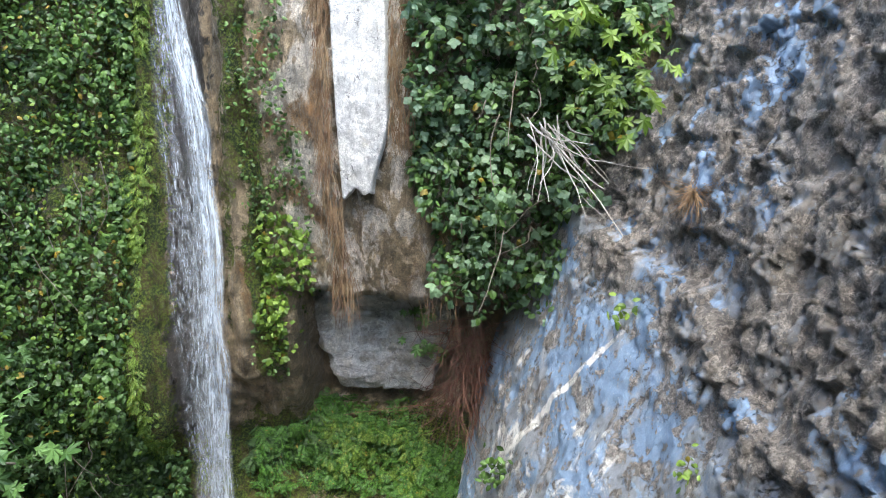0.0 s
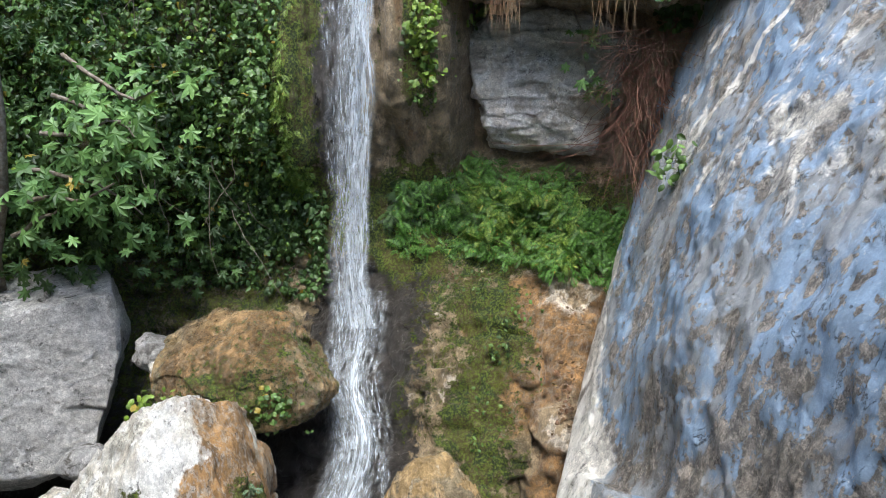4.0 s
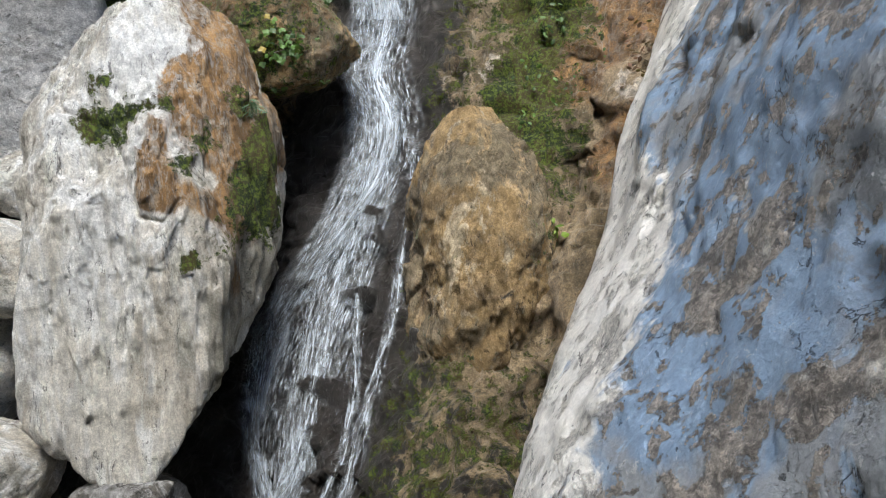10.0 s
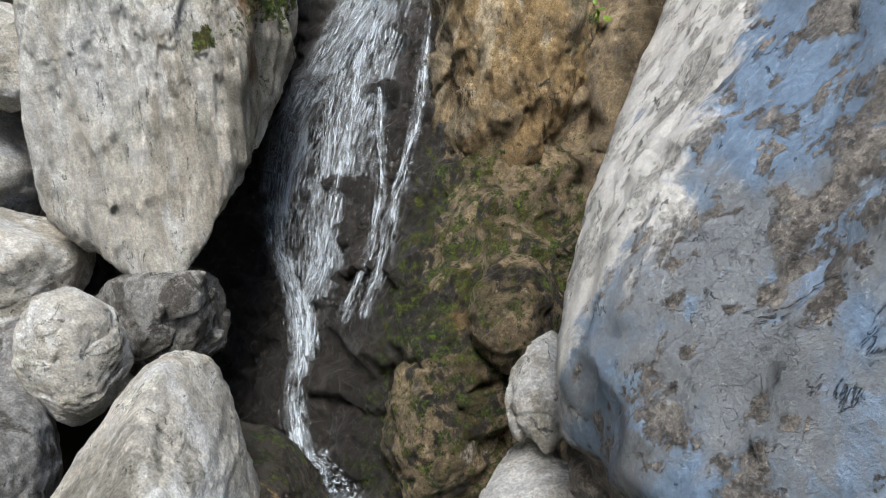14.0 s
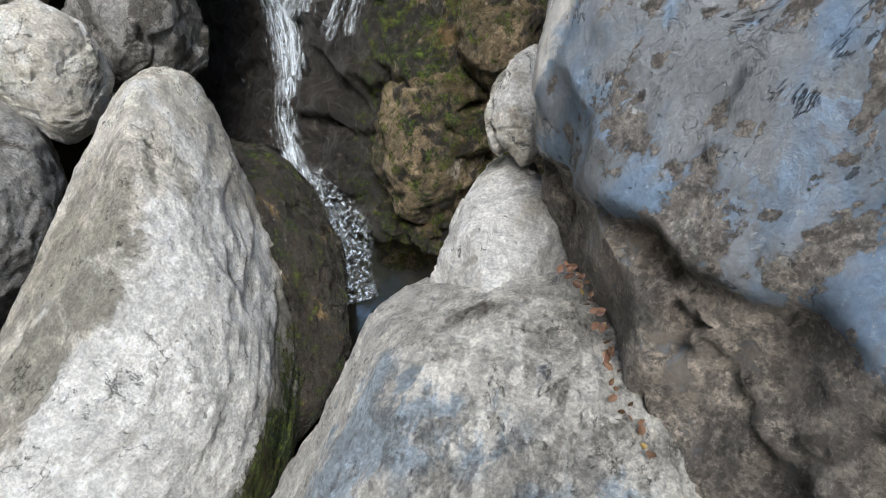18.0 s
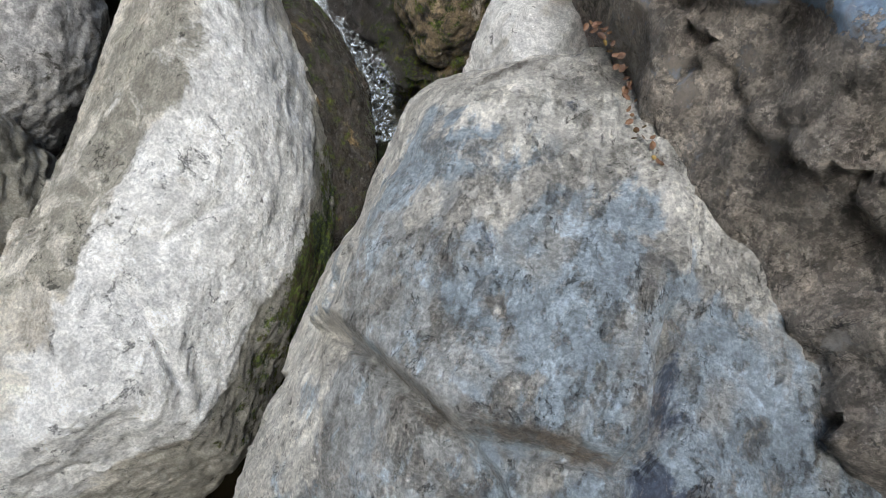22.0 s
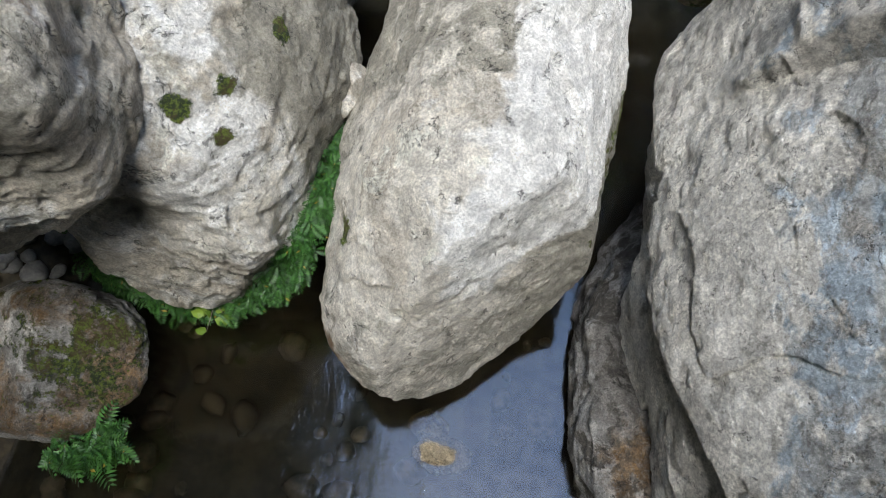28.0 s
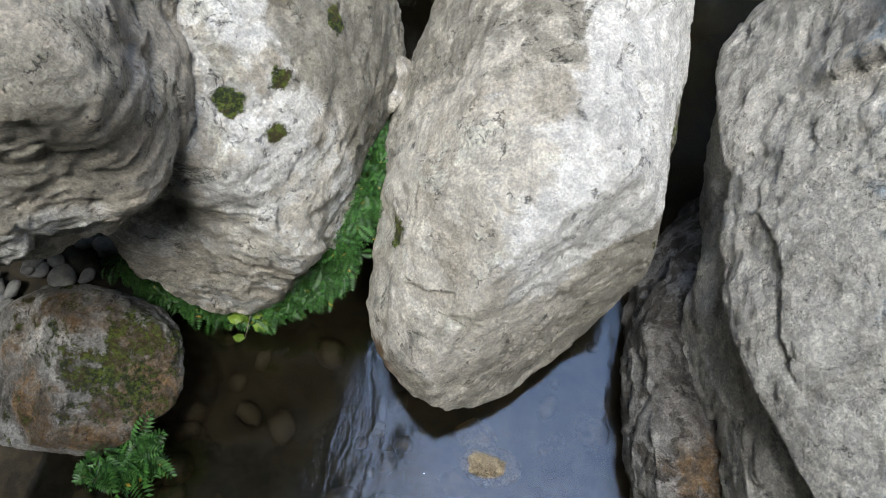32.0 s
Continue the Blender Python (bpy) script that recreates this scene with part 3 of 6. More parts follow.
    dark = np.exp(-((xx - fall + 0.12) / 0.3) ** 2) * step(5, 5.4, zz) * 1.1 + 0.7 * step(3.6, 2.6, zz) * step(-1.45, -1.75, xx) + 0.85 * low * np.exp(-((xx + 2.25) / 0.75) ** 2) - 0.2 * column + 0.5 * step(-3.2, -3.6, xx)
    rust += 0.45 * slope * step(-0.1, 0.3, perlin(q * 1.5 + 30))
    pale += 0.4 * slope * step(0.0, 0.35, perlin(q * 1.9 + 40)) + 0.5 * np.exp(-(((xx + 0.5 + 0.2 * perlin(q * 2)) / 0.2) ** 2 + ((zz - 4.3) / 0.45) ** 2))
    pale += 0.7 * step(-1.9, -1.7, xx) * step(-1.0, -1.15, xx) * step(7.6, 8.2, zz) * (0.2 + 1.5 * perlin(q * (3, 3, 2) + 60))
    # wet rock by the water; the gully's shade is painted in with it, towards the bottom
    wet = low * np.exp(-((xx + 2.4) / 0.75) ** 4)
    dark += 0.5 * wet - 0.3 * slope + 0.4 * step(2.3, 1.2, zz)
    moss += 0.25 * step(2.3, 1.5, zz) * step(-1.9, -1.6, xx)
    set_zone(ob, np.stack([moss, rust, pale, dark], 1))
    return tagged(ob, "mossy dripping tufa cliff behind the waterfall", "cliff", kind="structure")


right_wall()
back_wall()


def gorge():
    """Unseen plain dark walls, added round and behind to close the gorge and narrow the sky, leaning over on one side
    to darken the pool's reflection.
    """
    plan = np.array([(-8, 5.3), (-6.8, 2.5), (-6.0, 0.5), (-5.9, -2), (-5.2, -6), (-1, -8), (3, -6.2), (2.6, -3.4), (1.6, -2.45)], float)
    s = np.arange(len(plan), dtype=float)
    q = np.linspace(0, len(plan) - 1, 120)
    xy = spline_weights(s, q) @ plan
    z = np.linspace(-0.7, 17, 90)
    lean = np.interp(q, [0, 1, 2, 3, 4, 8], [0, 0.55, 0.45, 0.35, 0.3, -0.6])
    x = xy[:, :1] + lean[:, None] * (np.clip(z - 4, 0, 9) * 0.33)[None]
    p = np.stack([x, np.repeat(xy[:, 1:], len(z), 1), np.repeat(z[None], len(q), 0)], -1).reshape(-1, 3)
    n = np.stack([p[:, 0] + 1.5, p[:, 1], 0 * p[:, 0]], 1)
    p += n / np.linalg.norm(n, axis=1)[:, None] * (0.5 * fbm(p * 0.5, 4))[:, None]
    ob = link_mesh("unseen_gorge_wall", p, grid_faces(120, 90), plain_material("unseen_wall", (0.03, 0.045, 0.015), (0.10, 0.09, 0.06), 2.0, 0.9, 0.1))
    tagged(ob, "unseen dark walls added to close the gorge and narrow the sky", "cliff", kind="structure")


gorge()


def drape():
    """A thick white sheet of tufa that hangs down the column and ends in drips."""
    x, z = np.linspace(-1.12, -0.36, 70), np.linspace(8.35, 11.3, 220)
    gx, gz = np.meshgrid(x, z, indexing="ij")
    q = np.stack([gx.ravel(), np.zeros(gx.size), gz.ravel()], 1)
    left, right = -1.02 - 0.03 * (gz - 9), -0.62 + 0.16 * step(8.6, 9.3, gz)
    inside = np.minimum(step(0, 0.05, gx - left), step(0, 0.06, right - gx))
    end = 8.56 + 0.1 * perlin(q * (9, 1, 0.1)).reshape(gx.shape)
    inside = inside * step(end - 0.02, end + 0.05, gz)
    flutes = ridged(q * (7, 1, 0.7), 3).reshape(gx.shape) * 0.02 + fbm(q * 5, 3).reshape(gx.shape) * 0.015
    front = back_y(gx.ravel(), gz.ravel()).reshape(gx.shape) + 0.12 - inside * (0.3 + flutes)
    p = np.stack([gx, front, gz], -1).reshape(-1, 3)
    ob = link_mesh("tufa_drape", p, grid_faces(70, 220), WHITE_ROCK)
    z4 = np.zeros((len(p), 4))
    z4[:, 2], z4[:, 1] = 0.9, 0.12
    set_zone(ob, z4)
    tagged(ob, "white hanging drape of tufa on the cliff", "tufa drape", kind="structure")


drape()

# ---- boulders ----
STONE_W = {"center": (-2, .1, .55), "scale": (.7, 1.4, .95), "axis": "y", "table": [
    [1.02, 1.02, 1.02, 1.02, 1.02, 1.02, 1.02, 1.02, 1.02, 1.02, 1.02, 1.02],
    [.96, .97, .94, .9, .91, .97, 1.05, 1.14, 1.16, 1.13, 1.04, .95],
    [.97, 1.02, .97, .97, .96, 1, 1.06, 1.1, 1.13, 1.15, .96, .9],
    [1.01, .98, .93, .99, 1.02, 1.06, 1.1, 1.05, 1.04, 1.05, .92, .89],
    [1.41, 1.28, 1.1, 1.06, 1.07, 1.1, 1.13, 1.09, 1.02, 1.03, 1.09, 1.28],
    [1.45, 1.33, 1.22, 1.15, 1.12, 1.11, 1.09, 1.05, 1.04, 1.08, 1.21, 1.4],
    [1.17, 1.17, 1.17, 1.17, 1.17, 1.17, 1.17, 1.17, 1.17, 1.17, 1.17, 1.17]]}
STONE_U = {"center": (-3.3, 3.65, 2.8), "scale": (.75, .8, 1.3), "axis": "z", "table": [
    [1.12, 1.12, 1.12, 1.12, 1.12, 1.12, 1.12, 1.12, 1.12, 1.12, 1.12, 1.12],
    [.94, .89, .96, 1.03, 1.08, 1.12, 1.2, 1.32, 1.45, 1.49, 1.35, 1.12],
    [.96, .93, 1.02, 1.09, 1.11, 1.11, 1.16, 1.28, 1.44, 1.52, 1.68, 1.21],
    [.99, 1.09, 1.16, 1.12, 1.11, 1.11, 1.11, 1.1, 1.02, 1.01, 1.16, 1.09],
    [.96, 1.17, 1.29, 1.21, 1.14, 1.12, 1.06, .96, .82, .66, .76, .87],
    [.93, 1.08, 1.27, 1.25, 1.2, 1.15, 1.07, .95, .83, .75, .74, .81],
    [1.03, 1.03, 1.03, 1.03, 1.03, 1.03, 1.03, 1.03, 1.03, 1.03, 1.03, 1.03]]}
STONE_B = {"center": (0, -.25, .75), "scale": (1.1, 1.5, 1.45), "axis": "x", "table": [
    [1.05, 1.05, 1.05, 1.05, 1.05, 1.05, 1.05, 1.05, 1.05, 1.05, 1.05, 1.05],
    [1.16, 1.1, 1, .97, 1, 1.06, 1.11, 1.25, 1.07, 1, 1.04, 1.11],
    [1.18, 1.31, 1.18, .94, .87, .98, 1.14, 1.21, 1.11, 1.05, 1.05, 1.09],
    [1.12, 1.22, 1.15, .95, .89, 1.04, 1.08, 1.07, 1.06, 1.05, 1.05, 1.06],
    [1.06, 1.13, 1.23, 1.28, 1.26, 1.16, 1.07, 1.05, 1.05, 1.05, 1.05, 1.05],
    [1.09, 1.16, 1.26, 1.34, 1.3, 1.19, 1.1, 1.06, 1.05, 1.05, 1.05, 1.06],
    [1.12, 1.12, 1.12, 1.12, 1.12, 1.12, 1.12, 1.12, 1.12, 1.12, 1.12, 1.12]]}
STONE_L2 = {"center": (-3.4, -.2, .6), "scale": (.6, .9, 1), "axis": "y", "table": [
    [1.02, 1.02, 1.02, 1.02, 1.02, 1.02, 1.02, 1.02, 1.02, 1.02, 1.02, 1.02],
    [1.08, 1.06, 1.02, .98, .95, .94, .96, .99, 1.02, 1.05, 1.08, 1.08],
    [1.12, 1.11, 1.09, .95, .88, .91, .97, 1, 1.02, 1.03, 1.05, 1.09],
    [1.15, 1.21, 1.13, .96, .9, .96, 1, 1.01, 1.01, 1.01, 1.02, 1.06],
    [1.17, 1.28, 1.29, 1.15, 1.04, 1.01, 1.01, 1.01, 1.01, 1.01, 1.01, 1.05],
    [1.14, 1.24, 1.31, 1.23, 1.13, 1.06, 1.03, 1.02, 1.01, 1.01, 1.02, 1.06],
    [1.07, 1.07, 1.07, 1.07, 1.07, 1.07, 1.07, 1.07, 1.07, 1.07, 1.07, 1.07]]}
STONE_L1 = {"center": (-4.05, -.75, 1.75), "scale": (.9, .8, .75), "axis": "y", "table": [
    [.92, .92, .92, .92, .92, .92, .92, .92, .92, .92, .92, .92],
    [.94, .97, .99, .98, .94, .91, .91, .92, .92, .92, .92, .92],
    [.98, 1.07, 1.14, 1.05, .94, .91, .91, .92, .92, .93, .93, .94],
    [1.02, 1.07, 1.08, .94, .86, .9, .92, .92, .92, .94, .94, .97],
    [1, 1, .93, .86, .82, .88, .92, .92, .92, .92, .93, .95],
    [.95, .95, .92, .9, .89, .9, .92, .92, .92, .92, .92, .93],
    [.92, .92, .92, .92, .92, .92, .92, .92, .92, .92, .92, .92]]}
STONE_C = {"center": (-1.15, 4.75, 2.35), "scale": (.45, .55, .75), "axis": "y", "table": [
    [1.35, 1.35, 1.35, 1.35, 1.35, 1.35, 1.35, 1.35, 1.35, 1.35, 1.35, 1.35],
    [1.26, 1.26, 1.26, 1.25, 1.24, 1.28, 1.38, 1.44, 1.4, 1.28, 1.21, 1.25],
    [1.3, 1.22, 1.2, 1.14, .95, .97, 1.17, 1.49, 1.46, 1.31, 1.3, 1.34],
    [1.35, 1.11, 1.04, 1.1, .8, .86, 1.14, 1.29, 1.31, 1.29, 1.33, 1.35],
    [1.23, 1.08, 1.04, 1.16, 1.08, 1.09, 1.21, 1.24, 1.24, 1.24, 1.22, 1.19],
    [1.22, 1.21, 1.22, 1.23, 1.23, 1.23, 1.23, 1.24, 1.23, 1.23, 1.22, 1.22],
    [1.24, 1.24, 1.24, 1.24, 1.24, 1.24, 1.24, 1.24, 1.24, 1.24, 1.24, 1.24]]}
STONE_G = {"center": (-.7, 7.35, 6.5), "scale": (.85, .45, .6), "axis": "y", "table": [
    [1.06, 1.06, 1.06, 1.06, 1.06, 1.06, 1.06, 1.06, 1.06, 1.06],
    [1.14, 1.16, 1.15, 1.12, 1.06, .95, .98, 1.02, 1.07, 1.11],
    [1.15, 1.13, 1.11, 1.14, 1.27, 1.1, 1.01, 1.03, 1.09, 1.13],
    [1.15, 1.11, 1.05, 1.07, 1.18, 1.14, 1.06, 1.06, 1.11, 1.13],
    [1.12, 1.1, 1.08, 1.08, 1.11, 1.11, 1.09, 1.09, 1.1, 1.11],
    [1.1, 1.1, 1.1, 1.09, 1.1, 1.1, 1.1, 1.1, 1.1, 1.1],
    [1.1, 1.1, 1.1, 1.1, 1.1, 1.1, 1.1, 1.1, 1.1, 1.1]]}
STONE_K = {"center": (-3.3, 4.95, 3.98), "scale": (.85, .55, .42), "axis": "x", "table": [
    [1.09, 1.09, 1.09, 1.09, 1.09, 1.09, 1.09, 1.09, 1.09, 1.09],
    [1.1, 1.14, 1.18, 1.12, 1.01, 1, 1.05, 1.09, 1.1, 1.1],
    [1.1, 1.19, 1.28, 1.05, .87, .91, 1.05, 1.1, 1.1, 1.09],
    [1.11, 1.29, 1.35, 1.01, .9, .95, 1.08, 1.1, 1.1, 1.09],
    [1.14, 1.3, 1.29, 1.06, 1.06, 1.07, 1.1, 1.1, 1.1, 1.1],
    [1.08, 1.02, .96, 1.04, 1.08, 1.09, 1.1, 1.09, 1.09, 1.09],
    [1.06, 1.06, 1.06, 1.06, 1.06, 1.06, 1.06, 1.06, 1.06, 1.06]]}
STONE_X = {"center": (-6.0, 5.1, 3.4), "scale": (1.4, 1.0, 1.3), "axis": "z", "table": [
    [.72, .72, .72, .72, .72, .72, .72, .72, .72, .72],
    [.62, .62, .77, .94, 1.05, 1.03, .98, .9, .79, .71],
    [.7, .67, .9, 1.1, 1.12, 1.12, 1.12, 1.1, 1.02, .87],
    [.85, .73, .97, 1.12, 1.12, 1.12, 1.12, 1.13, 1.15, 1.11],
    [1.05, 1.17, 1.19, 1.15, 1.14, 1.13, 1.12, 1.12, 1.18, 1.17],
    [1.16, 1.19, 1.19, 1.18, 1.17, 1.15, 1.13, 1.13, 1.15, 1.17],
    [1.14, 1.14, 1.14, 1.14, 1.14, 1.14, 1.14, 1.14, 1.14, 1.14]]}
STONE_D1 = {"center": (-1.21, 2.9, .33), "scale": (.33, .4, .5), "axis": "y", "table": [
    [1.09, 1.09, 1.09, 1.09, 1.09, 1.09, 1.09, 1.09],
    [1.07, 1.06, 1.04, 1.02, 1.2, 1.12, 1.06, 1.06],
    [1.12, 1.07, .94, 1, 1.06, 1.06, 1.05, 1.14],
    [1.19, 1.11, 1.03, 1.06, 1.07, 1.07, 1.09, 1.17],
    [1.07, 1.07, 1.07, 1.07, 1.07, 1.07, 1.07, 1.07]]}
STONE_D2 = {"center": (-.82, 3.2, 1.23), "scale": (.3, .4, .4), "axis": "y", "table": [
    [.74, .74, .74, .74, .74, .74, .74, .74],
    [.73, .73, .74, .79, .9, .79, .75, .73],
    [.72, .73, .75, .75, .76, .74, .74, .71],
    [.71, .73, .73, .73, .73, .73, .72, .7],
    [.73, .73, .73, .73, .73, .73, .73, .73]]}
STONE_E = {"center": (-2.0, 1.62, .22), "scale": (.6, .8, .72), "axis": "y", "table": [
    [1.24, 1.24, 1.24, 1.24, 1.24, 1.24, 1.24, 1.24, 1.24, 1.24],
    [1.21, 1.27, 1.44, 1.37, 1.28, 1.21, 1.2, 1.2, 1.2, 1.21],
    [1.16, .97, 1, 1.15, 1.19, 1.2, 1.2, 1.2, 1.24, 1.33],
    [1, .82, .76, .83, 1.03, 1.18, 1.2, 1.2, 1.21, 1.22],
    [.98, .98, .98, .98, .98, .98, .98, .98, .98, .98]]}
STONE_M = {"center": (-3.03, 2, 1.34), "scale": (.33, .35, .45), "axis": "y", "table": [
    [.74, .74, .74, .74, .74, .74, .74, .74],
    [.76, .76, .77, .82, .87, .74, .72, .75],
    [.8, .76, .74, .76, .79, .76, .76, .79],
    [.77, .72, .65, .68, .75, .76, .76, .78],
    [.74, .74, .74, .74, .74, .74, .74, .74]]}
STONE_V = {"center": (-3.18, 2.75, .95), "scale": (.4, .35, .45), "axis": "y", "table": [
    [1, 1, 1, 1, 1, 1, 1, 1],
    [1.07, 1.4, 1.16, .92, .92, .98, .93, .93],
    [.96, 1.41, 1.08, .93, .97, 1.03, 1, .81],
    [1.04, 1.38, 1.1, 1.03, 1.03, 1.03, 1.02, .95],
    [1.05, 1.05, 1.05, 1.05, 1.05, 1.05, 1.05, 1.05]]}
STONE_B2 = {"center": (-.42, 1.38, 1.52), "scale": (.33, .58, .44), "axis": "y", "table": [
    [.81, .81, .81, .81, .81, .81, .81, .81],
    [1.06, .9, .81, .8, .8, .8, .79, .87],
    [.9, .78, .81, .8, .8, .8, .79, .85],
    [.76, .66, .7, .79, .8, .8, .81, .83],
    [.78, .78, .78, .78, .78, .78, .78, .78]]}
STONE_T = {"center": (-.52, 1.8, 1.96), "scale": (.2, .3, .3), "axis": "y", "table": [
    [.62, .62, .62, .62, .62, .62, .62, .62],
    [.61, .62, .66, .76, .61, .62, .6, .61],
    [.64, .62, .62, .65, .62, .61, .55, .56],
    [.78, .69, .62, .61, .61, .61, .59, .64],
    [.62, .62, .62, .62, .62, .62, .62, .62]]}
STONE_P = {"center": (-3.45, 1.2, .75), "scale": (.65, .8, .7), "axis": "y", "table": [
    [.87, .87, .87, .87, .87, .87, .87, .87],
    [.88, .97, .9, .79, .83, .87, .87, .87],
    [.92, 1.16, .88, .64, .83, .87, .87, .87],
    [1, 1.03, .84, .75, .86, .87, .87, .91],
    [.91, .91, .91, .91, .91, .91, .91, .91]]}
STONE_N = {"center": (-4.1, -1.45, .12), "scale": (.6, .55, .47), "axis": "y", "table": [
    [.87, .87, .87, .87, .87, .87, .87, .87],
    [.82, .8, .77, .76, .8, .82, .85, .87],
    [.8, .8, .79, .78, .8, .8, .81, .82],
    [.78, .79, .83, .83, .8, .79, .79, .78],
    [.75, .75, .75, .75, .75, .75, .75, .75]]}


def boulder(name, shape, material, n, label, seed=0.0, lumps=0.03, crust=0.012, grain=(1, 1, 1), zones=None, plain=(0, 0, 0.3, 0.3), cracks=(), flat=0.03, cuts=(), extra=None, least=0.95, warp=None):
    shape = {**shape, "seed": int(seed * 13) + 1, "least": least, "chips": 30 if least > 0.9 else 15}
    p, d, f = stone_shape(shape, n)
    if warp:
        p = warp(p)
    for place, way, soft in cuts:
        way = np.array(way) / np.linalg.norm(way)
        over = (p - np.array(place)) @ way
        p = p - way * (0.5 * (over + np.sqrt(over * over + soft * soft)))[:, None]
    q = p * np.array(grain) + seed * 3.7
    h = fbm(q * 1.8, 3) * lumps + ridged(q * 3.4, 4) * lumps * 0.45 + ridged(q * 9, 3, 0.55) * crust * 0.6 + fbm(q * 30, 2) * 0.003
    h -= np.clip(perlin(q * 7 + 4) - 0.45, 0, 1) * crust * 5
    # broken, stepped faces, more in some places than in others
    some = step(-0.35, 0.35, perlin(p * 1.3 + seed))
    h += flat * (some * facets(q, 2.2) + 0.4 * (1 - 0.6 * some) * facets(q + 3, 5.5))
    for row in cracks:
        h += groove(p, *row) * (1 if len(row) > 5 else step(0.3, 0.6, d[:, 2]))
    p = p + d * h[:, None]
    ob = link_mesh(name, p, f, material)
    z = blobs(p, zones or {}, plain)
    w = perlin(p * 1.1 + seed)
    z[:, 3] += 0.25 * w
    z[:, 2] -= 0.15 * w
    if extra:
        z += extra(p)
    set_zone(ob, z)
    return tagged(ob, label, "boulder")


def raise_end(p):
    """The long boulder's far end rises to a narrow peak."""
    w = step(0.3, 1.9, p[:, 1])
    high = step(0.2, 1.2, p[:, 2])
    x, z = p[:, 0].copy(), p[:, 2].copy()
    mid = -1.9 - 0.36 * step(0.7, 1.9, p[:, 1])
    x = mid + (x - mid) * (1 - 0.34 * w * high)
    return np.stack([x, p[:, 1], z + 0.42 * w * high], 1)


def narrow_flank(p):
    """The slate boulder's flank drawn in towards its ridge."""
    x = np.where(p[:, 0] < -0.4, -0.4 + (p[:, 0] + 0.4) * 0.88, p[:, 0])
    return np.stack([x, p[:, 1], p[:, 2]], 1)


# Top and right painted as lit, undercut greyed as shaded; also lichen and wet brown.
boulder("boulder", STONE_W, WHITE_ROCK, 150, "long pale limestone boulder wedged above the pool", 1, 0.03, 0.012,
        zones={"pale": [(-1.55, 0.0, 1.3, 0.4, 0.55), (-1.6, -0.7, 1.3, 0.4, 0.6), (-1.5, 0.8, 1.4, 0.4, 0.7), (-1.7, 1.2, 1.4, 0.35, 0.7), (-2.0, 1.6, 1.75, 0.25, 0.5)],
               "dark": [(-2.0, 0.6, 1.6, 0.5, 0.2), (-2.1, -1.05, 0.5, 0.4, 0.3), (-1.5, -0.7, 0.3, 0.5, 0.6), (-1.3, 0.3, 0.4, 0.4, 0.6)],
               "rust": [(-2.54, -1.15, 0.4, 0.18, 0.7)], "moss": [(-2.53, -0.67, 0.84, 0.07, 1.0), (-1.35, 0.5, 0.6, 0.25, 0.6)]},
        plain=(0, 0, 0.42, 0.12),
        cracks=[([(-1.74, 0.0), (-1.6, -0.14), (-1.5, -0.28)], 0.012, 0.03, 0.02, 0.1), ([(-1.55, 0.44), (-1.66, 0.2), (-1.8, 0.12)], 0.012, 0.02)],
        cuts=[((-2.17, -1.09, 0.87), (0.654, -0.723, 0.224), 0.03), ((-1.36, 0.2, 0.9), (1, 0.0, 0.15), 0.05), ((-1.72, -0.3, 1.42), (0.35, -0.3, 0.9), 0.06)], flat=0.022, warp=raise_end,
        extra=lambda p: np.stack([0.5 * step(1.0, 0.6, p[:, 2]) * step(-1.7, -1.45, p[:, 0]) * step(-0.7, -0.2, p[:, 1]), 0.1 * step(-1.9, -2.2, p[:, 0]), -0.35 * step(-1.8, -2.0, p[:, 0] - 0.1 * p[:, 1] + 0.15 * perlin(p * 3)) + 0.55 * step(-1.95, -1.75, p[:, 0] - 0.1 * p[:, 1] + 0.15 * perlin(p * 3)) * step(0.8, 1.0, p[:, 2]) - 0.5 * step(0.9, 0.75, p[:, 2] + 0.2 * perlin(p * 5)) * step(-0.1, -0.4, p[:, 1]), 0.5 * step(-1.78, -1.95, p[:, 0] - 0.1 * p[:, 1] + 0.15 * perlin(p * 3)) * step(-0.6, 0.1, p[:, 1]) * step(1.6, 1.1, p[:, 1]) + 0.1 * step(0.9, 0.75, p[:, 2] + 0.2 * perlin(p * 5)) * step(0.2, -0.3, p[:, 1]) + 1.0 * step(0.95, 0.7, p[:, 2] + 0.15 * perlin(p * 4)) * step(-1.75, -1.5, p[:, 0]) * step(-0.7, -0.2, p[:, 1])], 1))
